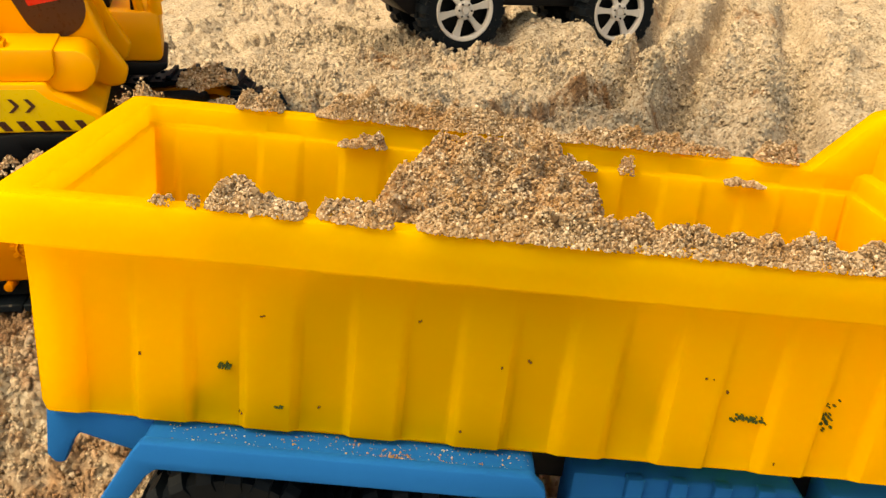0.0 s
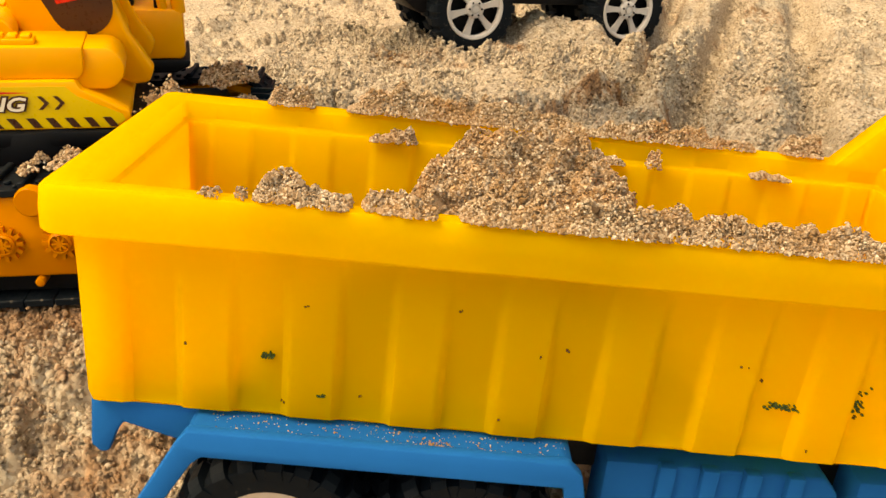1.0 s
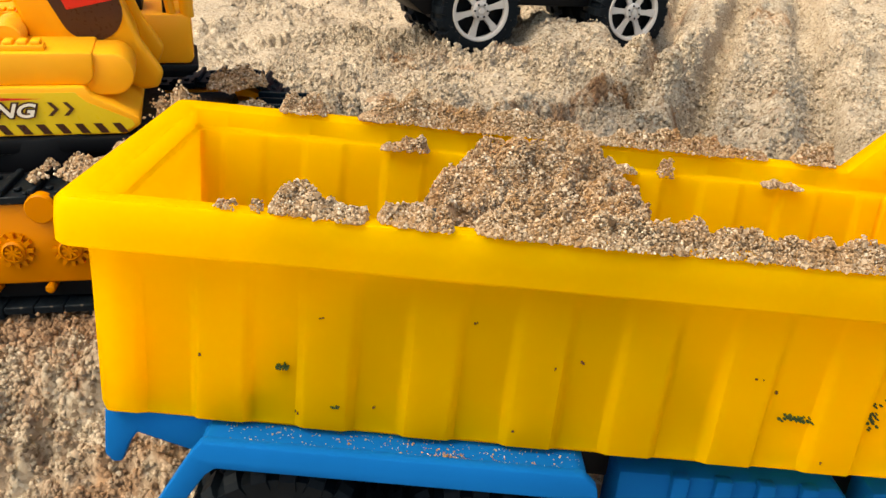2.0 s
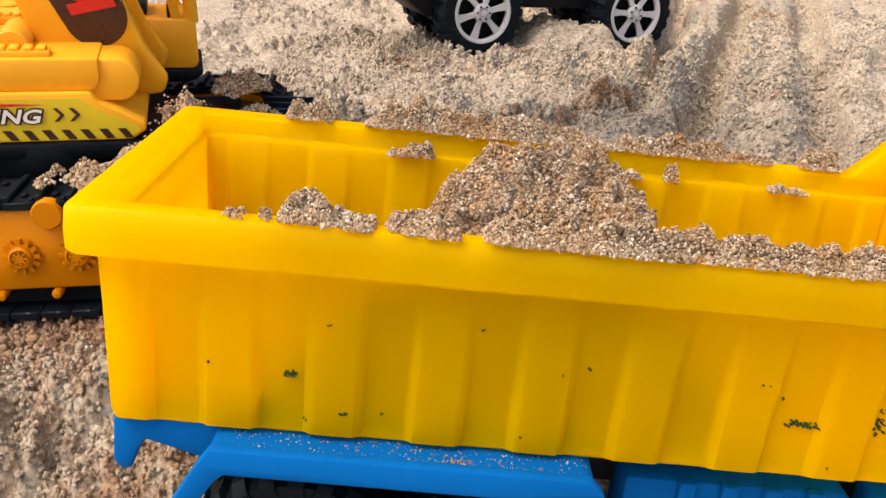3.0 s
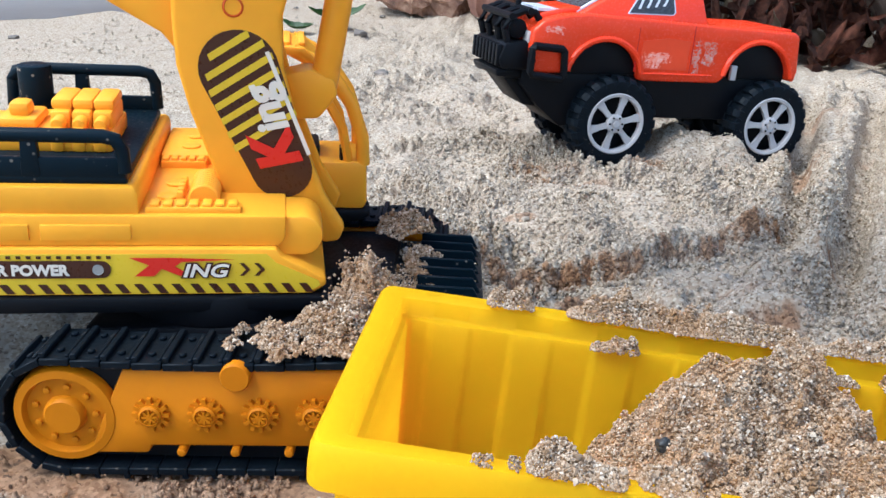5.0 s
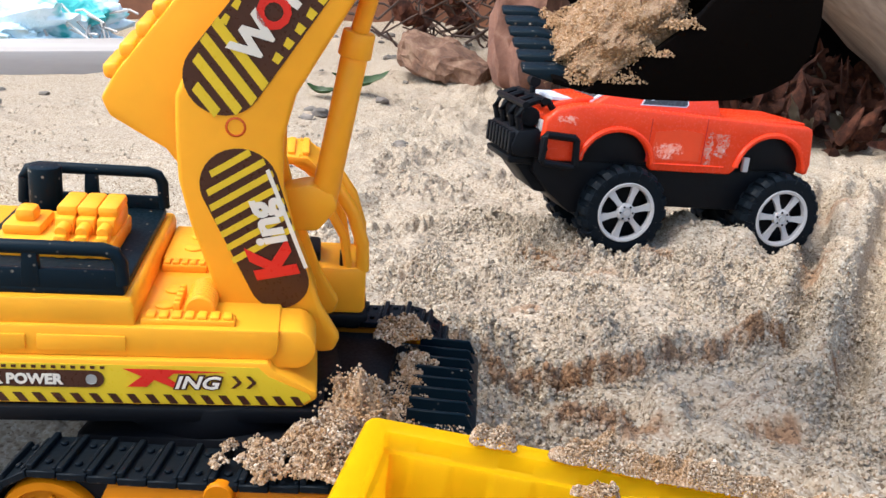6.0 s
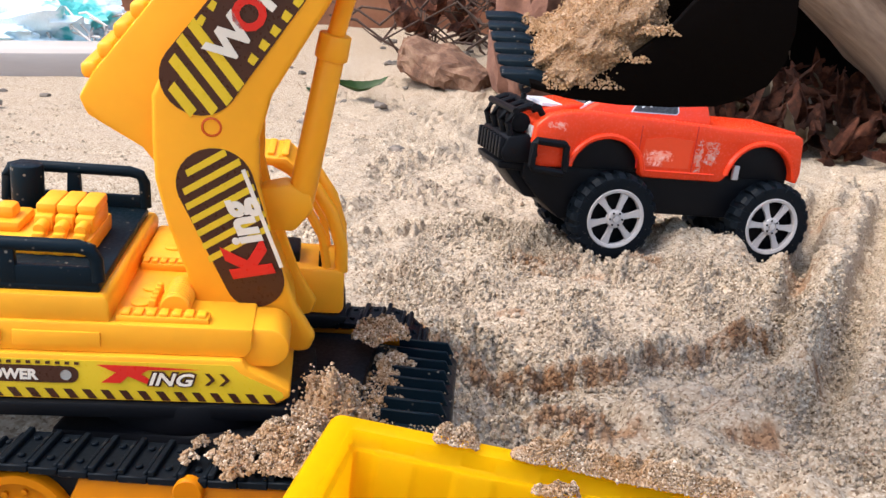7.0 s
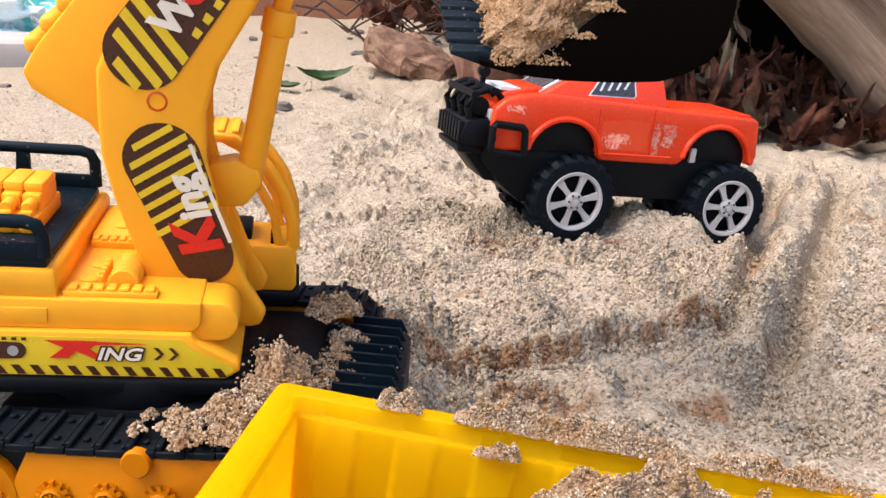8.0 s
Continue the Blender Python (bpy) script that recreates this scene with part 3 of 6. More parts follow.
def curled_leaf(length, width, curl, seed, mat, name, label, group, at, turn, crumple=1.0):
    rg = random.Random(seed)
    bm = bmesh.new()
    n, m = 14, 8
    grid = []
    for i in range(n + 1):
        s = i / n
        half = width * math.sin(math.pi * min(1, s * 0.97 + 0.02)) ** 0.8 * (1 + 0.35 * noise.noise(Vector((s * 9, seed, 2))))
        row = []
        for j in range(m + 1):
            t = 2 * j / m - 1
            x = length * (s - 0.5)
            y = half * t
            z = curl * length * (s - 0.5) ** 2 * 2 + 0.6 * abs(t) ** 2 * half * (0.6 + curl) + crumple * (0.011 * noise.noise(Vector((x * 55, y * 55, seed))) + 0.009 * noise.noise(Vector((x * 170, y * 170, seed + 4))))
            row.append(bm.verts.new((x, y, z)))
        grid.append(row)
    for i in range(n):
        for j in range(m):
            bm.faces.new((grid[i][j], grid[i + 1][j], grid[i + 1][j + 1], grid[i][j + 1]))
    bmesh.ops.solidify(bm, geom=bm.faces[:], thickness=0.0008)
    ob = part(name, bm, mat)
    ob.matrix_world = Matrix.Translation(at) @ Euler([radians(a) for a in turn]).to_matrix().to_4x4()
    return tagged(ob, label, "leaf", group)


rng = random.Random(11)
for k in range(260):
    x = rng.uniform(0.03, 0.40)
    y = rng.uniform(0.80, 0.97)
    low = gz(x, y)
    pile_top = 0.012 + 0.040 * smooth01(np.array(y), 0.80, 0.90).item()
    z = low + 0.004 + rng.uniform(0.0, 1.0) * pile_top
    curled_leaf(rng.uniform(0.022, 0.055), rng.uniform(0.004, 0.010), rng.uniform(0.5, 2.2), k, DRY_LEAF if rng.random() < 0.93 else PALE_LEAF, "dry_leaf", "curled dark reddish-brown dry leaf in the litter", "leaf litter", (x, y, z), (rng.uniform(-75, 75), rng.uniform(-60, 60), rng.uniform(0, 360)))
for k in range(26):
    x, y = rng.uniform(-0.30, -0.03), rng.uniform(1.42, 1.75)
    curled_leaf(rng.uniform(0.06, 0.13), rng.uniform(0.008, 0.018), rng.uniform(0.3, 1.6), 300 + k, DRY_LEAF, "dry_leaf", "curled dark reddish-brown dry leaf in the litter", "leaf litter", (x, y, gz(x, y) + rng.uniform(0.01, 0.12)), (rng.uniform(-70, 70), rng.uniform(-60, 60), rng.uniform(0, 360)))
for k in range(7):
    x = 0.150 + rng.uniform(-0.012, 0.014)
    curled_leaf(rng.uniform(0.09, 0.14), 0.008, rng.uniform(0.1, 0.5), 500 + k, PALE_LEAF, "hanging_leaf", "pale dry leaf hanging from the timber", "hanging leaves", (x, 0.955, 0.125 + rng.uniform(-0.04, 0.04)), (rng.uniform(-20, 20), 80 + rng.uniform(-15, 15), rng.uniform(-30, 30)))
curled_leaf(0.062, 0.010, 0.5, 77, GREEN_LEAF, "green_leaf", "fresh green leaf lying on the sand", "", (-0.250, 1.005, gz(-0.25, 1.005) + 0.008), (14, 0, 25), 0.12)
curled_leaf(0.040, 0.008, 0.4, 78, GREEN_LEAF, "green_leaf", "fresh green leaf lying on the sand", "", (-0.295, 1.01, gz(-0.295, 1.01) + 0.005), (10, 5, -20), 0.12)

rng = random.Random(21)
for k in range(70):
    x, y = rng.uniform(-0.36, -0.06), rng.uniform(1.40, 1.80)
    z = gz(x, y) + rng.uniform(0.0, 0.09)
    a = rng.uniform(0, math.pi)
    l = rng.uniform(0.03, 0.08)
    pts = [(x + math.cos(a) * l * s, y + math.sin(a) * l * s * 0.4, z + 0.02 * math.sin(3 * s + k)) for s in (-1, -0.4, 0.2, 1)]
    tagged(part("twig", tube(pts, [0.0018, 0.0024, 0.0020, 0.0010], 6), TWIG), "thin dark dry root among the litter", "twig", "dry roots")
for k in range(60):
    x, y = rng.uniform(-0.75, 0.0), rng.uniform(0.75, 1.7)
    r = rng.uniform(0.003, 0.009)
    tagged(part("pebble", lump(x, y, gz(x, y) + 0.2 * r, r, r * 0.8, r * 0.6, k * 1.7, 0.5, 2, 1.5), PEBBLE), "small dark pebble on the sand", "pebble", "pebbles on the sand")


# ---- toy dump truck ----
RIM = Vector((-0.0453, 0.1348, 0.0695))
AX_L = Vector((0.99262, 0.01882, -0.11979)).normalized()
AX_W = (Vector((-0.02620, 0.99766, -0.06321)) - AX_L * AX_L.dot(Vector((-0.02620, 0.99766, -0.06321)))).normalized()
AX_N = AX_L.cross(AX_W)
DROP = 0.081


def frame_of(origin, x, y, z):
    return Matrix((((x[0], y[0], z[0], origin[0])), ((x[1], y[1], z[1], origin[1])), ((x[2], y[2], z[2], origin[2])), (0, 0, 0, 1)))


TRUCK = frame_of(RIM - AX_N * DROP, AX_L, AX_W, AX_N)
truck = thing("toy_dump_truck", TRUCK, "yellow and blue plastic toy dump truck with a sand-strewn tipper bed", "toy truck")
UP = (0, 0, DROP)
BED_L, BED_W = 0.152, 0.0655


def rib(u):
    """1 on the proud bands of the wall, 0 in the hollows between."""
    s = ((u - 0.0185) / 0.0161) % 1.0
    if s < 0.07:
        return s / 0.07
    if s < 0.50:
        return 1.0
    if s < 0.57:
        return 1 - (s - 0.50) / 0.07
    return 0.0


def bed_ring(inset, n, depth, radius):
    """A closed ring of the bed's plan at a height; depth presses the hollows between the ribs in."""
    r = max(radius - inset, 0.0012)
    depth *= 0.74
    u0, u1, v0, v1 = inset, BED_L - inset, inset, BED_W - inset
    pts = []
    us = np.linspace(0.006, BED_L - 0.006, 300)
    for u in us:
        pts.append((float(np.clip(u, u0 + r, u1 - r)), v0 + depth * (1 - rib(u)), n))
    pts += [(u1 - r + r * math.sin(a), v0 + r - r * math.cos(a), n) for a in np.linspace(0.15, math.pi / 2 - 0.15, 5)]
    pts += [(u1, float(v), n) for v in np.linspace(0.006, BED_W - 0.006, 16)]
    pts += [(u1 - r + r * math.cos(a), v1 - r + r * math.sin(a), n) for a in np.linspace(0.15, math.pi / 2 - 0.15, 5)]
    for u in us[::-1]:
        pts.append((float(np.clip(u, u0 + r, u1 - r)), v1 - depth * (1 - rib(u)), n))
    pts += [(u0 + r - r * math.sin(a), v1 - r + r * math.cos(a), n) for a in np.linspace(0.15, math.pi / 2 - 0.15, 5)]
    pts += [(u0, float(v), n) for v in np.linspace(BED_W - 0.006, 0.006, 16)]
    pts += [(u0 + r - r * math.cos(a), v0 + r - r * math.sin(a), n) for a in np.linspace(0.15, math.pi / 2 - 0.15, 5)]
    return pts


def tipper_bed():
    rings = [bed_ring(0.0064, -0.0370, 0.0004, 0.005), bed_ring(0.0051, -0.0363, 0.0013, 0.005), bed_ring(0.0047, -0.0345, 0.0024, 0.005), bed_ring(0.0044, -0.0250, 0.0019, 0.005), bed_ring(0.0041, -0.0150, 0.0009, 0.005), bed_ring(0.0038, -0.0085, 0.0003, 0.005), bed_ring(0.0036, -0.0074, 0.0, 0.005)]
    rings += [bed_ring(0.0006, -0.0073, 0.0, 0.0030), bed_ring(0.0001, -0.0068, 0.0, 0.0030), bed_ring(0.0, -0.0040, 0.0, 0.0030), bed_ring(0.0002, -0.0009, 0.0, 0.0030), bed_ring(0.0009, -0.0001, 0.0, 0.0030), bed_ring(0.0020, 0.0, 0.0, 0.0030)]
    rings += [bed_ring(0.0042, -0.0001, 0.0, 0.0030), bed_ring(0.0049, -0.0007, 0.0, 0.0035), bed_ring(0.0051, -0.0038, 0.0, 0.0035), bed_ring(0.0054, -0.0042, 0.0001, 0.0035), bed_ring(0.0064, -0.0044, 0.0003, 0.0035)]
    rings += [bed_ring(0.0066, -0.0050, 0.0005, 0.0035), bed_ring(0.0069, -0.0150, 0.0012, 0.0035), bed_ring(0.0072, -0.0250, 0.0020, 0.0035), bed_ring(0.0076, -0.0335, 0.0025, 0.0035), bed_ring(0.0086, -0.0345, 0.0020, 0.0035)]
    v, f = [], []
    count = len(rings[0])
    for ring in rings:
        v += ring
    for k in range(len(rings) - 1):
        for i in range(count):
            j = (i + 1) % count
            f.append((k * count + i, k * count + j, (k + 1) * count + j, (k + 1) * count + i))
    f.append(tuple(range(count - 1, -1, -1)))
    f.append(tuple(range((len(rings) - 1) * count, len(rings) * count)))
    return v, f


bed = part("tipper_bed", tipper_bed(), BED_YELLOW, truck, "ribbed translucent yellow tipper bed", UP)
# the headboard: two gussets, a front wall and the guard over the cab
for v0, v1 in ((0.0, 0.0050), (BED_W - 0.0050, BED_W)):
    part("headboard_gusset", prism([(0.1355, -0.002), (0.1485, 0.0118), (0.1505, 0.0124), (0.185, 0.0124), (0.185, 0.0060), (0.1535, 0.0060), (0.1525, -0.012), (0.150, -0.012), (0.150, -0.002)], v0, v1, "y", 0.0007), BED_YELLOW, bed)
part("headboard", prism([(0.1472, -0.030), (0.1497, 0.0105), (0.1520, 0.0105), (0.1520, -0.030)], 0.0052, BED_W - 0.0052, "y", 0.0004), BED_YELLOW, bed)
part("cab_guard", box(0.1525, 0.185, 0.0052, BED_W - 0.0052, 0.0092, 0.0118, 0.0006), BED_YELLOW, bed)
# blue rear mudguard, its legs, and the frame
for side in (0, 1):
    def vv(v):
        return v if side == 0 else BED_W - v
    lo, hi = sorted((vv(-0.0005), vv(0.024)))
    part("mudguard_top", prism([(0.0215, -0.0375), (0.0795, -0.0375), (0.0812, -0.0385), (0.0812, -0.0400), (0.0232, -0.0400), (0.0205, -0.0390)], lo, hi, "y", 0.0005), BLUE, truck, shift=UP)
    lo, hi = sorted((vv(-0.0012), vv(0.0012)))
    skirt = [(0.0215, -0.0365), (0.0800, -0.0365), (0.0822, -0.0385), (0.0850, -0.0500), (0.0850, -0.0580), (0.0820, -0.0580), (0.0818, -0.0505), (0.0795, -0.0410), (0.0238, -0.0410), (0.0222, -0.0425), (0.0130, -0.0580), (0.0095, -0.0580), (0.0198, -0.0390)]
    part("mudguard_skirt", prism(skirt, lo, hi, "y", 0.0005), BLUE, truck, shift=UP)
    lo, hi = sorted((vv(0.0070), vv(0.0090)))
    hook = [(0.0045, -0.0362), (0.0062, -0.0356), (0.0230, -0.0372), (0.0235, -0.0450), (0.0200, -0.0442), (0.0095, -0.0412), (0.0084, -0.0430), (0.0070, -0.0470), (0.0056, -0.0472), (0.0042, -0.0458)]
    part("tail_bracket", prism(hook, lo, hi, "y", 0.0005), BLUE, truck, shift=UP)
part("tail_crossbar", box(0.0045, 0.0075, 0.0088, BED_W - 0.0088, -0.0440, -0.0372, 0.0006), BLUE, truck, shift=UP)
part("chassis_frame", box(0.010, 0.195, 0.022, 0.044, -0.052, -0.0385, 0.001), BLACK_CLEAN, truck, shift=UP)
part("side_tank", prism([(0.0895, -0.0450), (0.128, -0.0450), (0.131, -0.048), (0.131, -0.066), (0.0895, -0.066)], 0.0140, 0.024, "y", 0.0008), BLUE, truck, shift=UP)
for k in range(4):
    part("tank_rib", box(0.0985 + 0.0075 * k, 0.1015 + 0.0075 * k, 0.0125, 0.0150, -0.064, -0.0445, 0.0005), BLUE, truck, shift=UP)
part("side_step", box(0.134, 0.19, 0.014, 0.024, -0.066, -0.045, 0.001), BLUE, truck, shift=UP)


def tyre_mesh(r, w, lug_h):
    """A tyre round the y axis, its outer face at y = 0."""
    prof = [(r * 0.62, 0.10 * w), (r * 0.66, 0.02 * w), (r * 0.80, 0.0), (r * 0.90, 0.03 * w), (r - lug_h, 0.14 * w), (r - lug_h, 0.86 * w), (r * 0.90, 0.97 * w), (r * 0.80, w), (r * 0.62, 0.9 * w), (r * 0.60, 0.5 * w), (r * 0.62, 0.10 * w)]
    return lathe(prof, 48)


def tread_blocks(tyre, r, w, lugs, lug_h):
    """Chunky blocks round a tyre, in two staggered rows; the outer row turns over the shoulder."""
    wide = 2 * math.pi * r / lugs * 0.30
    meshes = []
    for half in (0, 1):
        y0, y1 = (0.05 * w, 0.47 * w) if half == 0 else (0.53 * w, 0.95 * w)
        bm = bmesh.new()
        secs = [(y0, r * 0.86, r * 0.955), (y0 + 0.10 * w, r - 1.6 * lug_h, r), (y1, r - 1.6 * lug_h, r)]
        if half == 0:
            secs = [(-0.015 * w, r * 0.80, r * 0.90)] + secs
        rows = [[bm.verts.new((sx * wide * k, y, z)) for sx, k, z in ((-1, 1.0, a), (1, 1.0, a), (1, 0.8, b), (-1, 0.8, b))] for y, a, b in secs]
        for p, q in zip(rows, rows[1:]):
            for k in range(4):
                bm.faces.new((p[k], p[(k + 1) % 4], q[(k + 1) % 4], q[k]))
        bm.faces.new(rows[0][::-1]), bm.faces.new(rows[-1])
        meshes.append(bm)
    firsts = [part("tread_block", bm, RUBBER, tyre, smooth=False) for bm in meshes]
    for half in (0, 1):
        for k in range(lugs):
            turn = Matrix.Rotation(2 * math.pi * (k + 0.5 * half) / lugs, 4, "Y")
            if k == 0:
                firsts[half].matrix_basis = turn
            else:
                o = firsts[half].copy()
                scene.collection.objects.link(o)
                o.parent, o.matrix_basis = tyre, turn


def hub_mesh(r, w):
    bm = lathe([(0.0002, 0.30 * w), (r * 0.20, 0.28 * w), (r * 0.24, 0.36 * w), (r * 0.50, 0.42 * w), (r * 0.58, 0.20 * w), (r * 0.63, 0.10 * w), (r * 0.64, 0.3 * w), (r * 0.5, 0.6 * w), (0.0002, 0.6 * w)], 32)
    return bm


TYRE_R, TYRE_W = 0.0180, 0.0135
first_wheel = None
for u in (0.034, 0.0655, 0.165):
    for near in (True, False):
        turn = Matrix.Identity(4) if near else Matrix.Rotation(math.pi, 4, "Z")
        m = Matrix.Translation((u, 0.0055 if near else BED_W - 0.0055, DROP - 0.0632)) @ turn
        if first_wheel is None:
            first_wheel = part("wheel", tyre_mesh(TYRE_R, TYRE_W, 0.0014), RUBBER, truck, "black rubber tyre dusted with sand")
            first_wheel.matrix_basis = m
            tread_blocks(first_wheel, TYRE_R, TYRE_W, 22, 0.0014)
            part("hub", hub_mesh(TYRE_R, TYRE_W), CREAM, first_wheel, "cream plastic hub")
        else:
            again(first_wheel, m)
for u in (0.034, 0.0655, 0.165):
    part("axle", rod((u, 0.012, -0.0632), (u, BED_W - 0.012, -0.0632), 0.0018), BLACK_CLEAN, truck, shift=UP)
part("axle_hanger", box(0.028, 0.072, 0.025, 0.041, -0.066, -0.050, 0.001), BLACK_CLEAN, truck, shift=UP)
part("front_hanger", box(0.158, 0.172, 0.025, 0.041, -0.066, -0.050, 0.001), BLACK_CLEAN, truck, shift=UP)

# green paint rubs and brown nicks on the outer wall
GREEN_RUB = plastic("green_paint_rub", (0.030, 0.055, 0.012), 0.6, 0.0)
BROWN_NICK = plastic("brown_nick", (0.10, 0.04, 0.015), 0.6, 0.0)
rng = random.Random(8)


def rub(u, n, size, mat, count, name, flat=0.5):
    bm = bmesh.new()
    for _ in range(count):
        a, b = u + rng.gauss(0, size), n + rng.gauss(0, size * flat)
        l, h = rng.uniform(0.00006, 0.00022), rng.uniform(0.00005, 0.00014)
        v = 0.0041 + (-b - 0.008) * 0.000 + 0.0009 * (-0.008 - b) / 0.028 + 0.0016 * (1 - rib(a)) * min(1, max(0, (-b - 0.008) / 0.028)) - 0.00035
        add_box(bm, a - l, a + l, v - 0.0001, v + 0.0008, b - h, b + h)
    return tagged(part(name, bm, mat, bed), kind="stuff")


rub(0.0325, -0.0262, 0.0006, GREEN_RUB, 26, "paint_rub")
rub(0.0408, -0.0318, 0.0003, GREEN_RUB, 12, "paint_rub")
rub(0.1130, -0.0270, 0.0013, GREEN_RUB, 34, "paint_rub", 0.25)
rub(0.1245, -0.0250, 0.0007, GREEN_RUB, 24, "paint_rub", 2.2)
for u, n in ((0.0380, -0.0165), (0.0780, -0.0205), (0.0740, -0.0215), (0.1050, -0.0200), (0.0610, -0.0150), (0.0470, -0.0320), (0.1085, -0.0225), (0.0200, -0.0245), (0.0350, -0.0340), (0.0690, -0.0330), (0.1180, -0.0340)):
    rub(u, n, 0.0002, BROWN_NICK, 2, "nick")


# ---- toy excavator ----
# the machine stands level on the bank, turned a little away from the truck
SHIFT, TURNS = (-0.0030, -0.0043, 0.0011), (0.0, 0.45, 6.1)
BASE = Vector((-0.115, 0.262, 0.0125))
PIVOT = Vector((-0.10, 0.25, 0.05))


def settled(shift, turns):
    turn = Matrix.Rotation(radians(turns[0]), 4, "X") @ Matrix.Rotation(radians(turns[1]), 4, "Y") @ Matrix.Rotation(radians(turns[2]), 4, "Z")
    return Matrix.Translation(PIVOT + Vector(shift)) @ turn @ Matrix.Translation(-PIVOT)


SETTLE = settled(SHIFT, TURNS)
# the upper body is slewed on its turntable and dips a little at the front
UPPER = settled((-0.0128, 0.0041, -0.0017), (0.79, 4.44, 16.33))
SLEW = SETTLE.inverted() @ UPPER
excavator = thing("toy_excavator", SETTLE @ Matrix.Translation(BASE), "yellow plastic toy crawler excavator with black tracks standing on sand", "toy excavator")
OFF = tuple(-BASE)


def ex(name, bm, mat, label="", smooth=True):
    """A part of the undercarriage."""
    return part(name, bm, mat, excavator, label, OFF, smooth)


def up(name, bm, mat, label="", more=None):
    """A part of the slewed upper body."""
    ob = part(name, bm, mat, excavator, label)
    ob.matrix_basis = Matrix.Translation(OFF) @ SLEW @ (more or Matrix.Identity(4))
    return ob


def shoe_mesh():
    bm = bmesh.new()
    add_box(bm, -0.0033, 0.0033, 0.0, 0.0155, -0.0010, 0.0008)
    add_box(bm, -0.0033, -0.0018, 0.0004, 0.0151, 0.0008, 0.0022)
    add_box(bm, 0.0021, 0.0031, 0.0010, 0.0145, 0.0008, 0.0014)
    for y in (0.0040, 0.0118):
        add_prism(bm, [(0.0010 * math.cos(a) + 0.0003, 0.0010 * math.sin(a) + y) for a in np.linspace(0, 2 * math.pi, 7)[:-1]], 0.0008, 0.0016, "z")
    return bevel(bm, 0.00025, 1)


def track_path(n, x0=-0.1230, x1=-0.0520, zc=0.0282, r=0.0142):
    """Points and angles round a track loop, with a slight sag on top."""
    straight = x1 - x0
    total = 2 * straight + 2 * math.pi * r
    for k in range(n):
        s = total * k / n
        if s < straight:
            sag = 0.0012 * math.sin(math.pi * s / straight)
            yield x0 + s, zc + r - sag, 0.0
        elif s < straight + math.pi * r:
            a = (s - straight) / r
            yield x1 + r * math.sin(a), zc + r * math.cos(a), a
        elif s < 2 * straight + math.pi * r:
            yield x1 - (s - straight - math.pi * r), zc - r, math.pi
        else:
            a = math.pi + (s - 2 * straight - math.pi * r) / r
            yield x0 + r * math.sin(a), zc + r * math.cos(a), a


def gear_mesh(x, y, z, r):
    pts = []
    for k in range(12):
        a = 2 * math.pi * k / 12
        for da, rr in ((-0.16, 0.72), (-0.10, 1.0), (0.10, 1.0), (0.16, 0.72)):
            pts.append((x + r * rr * math.cos(a + da), z + r * rr * math.sin(a + da)))
    bm = add_prism(bmesh.new(), pts, y - 0.0010, y + 0.0004)
    add_lathe(bm, [(r * 0.62, 0.0), (r * 0.62, -0.0016), (r * 0.50, -0.0020), (r * 0.46, -0.0014), (0.0001, -0.0014)], 20, (x, y, z))
    for k in range(4):
        a = math.pi * k / 4
        c, s = math.cos(a), math.sin(a)
        add_prism(bm, [(x + r * (c * p - s * q), z + r * (s * p + c * q)) for p, q in ((-0.42, -0.06), (0.42, -0.06), (0.42, 0.06), (-0.42, 0.06))], y - 0.0019 - 0.00003 * k, y - 0.0012)
    return bm


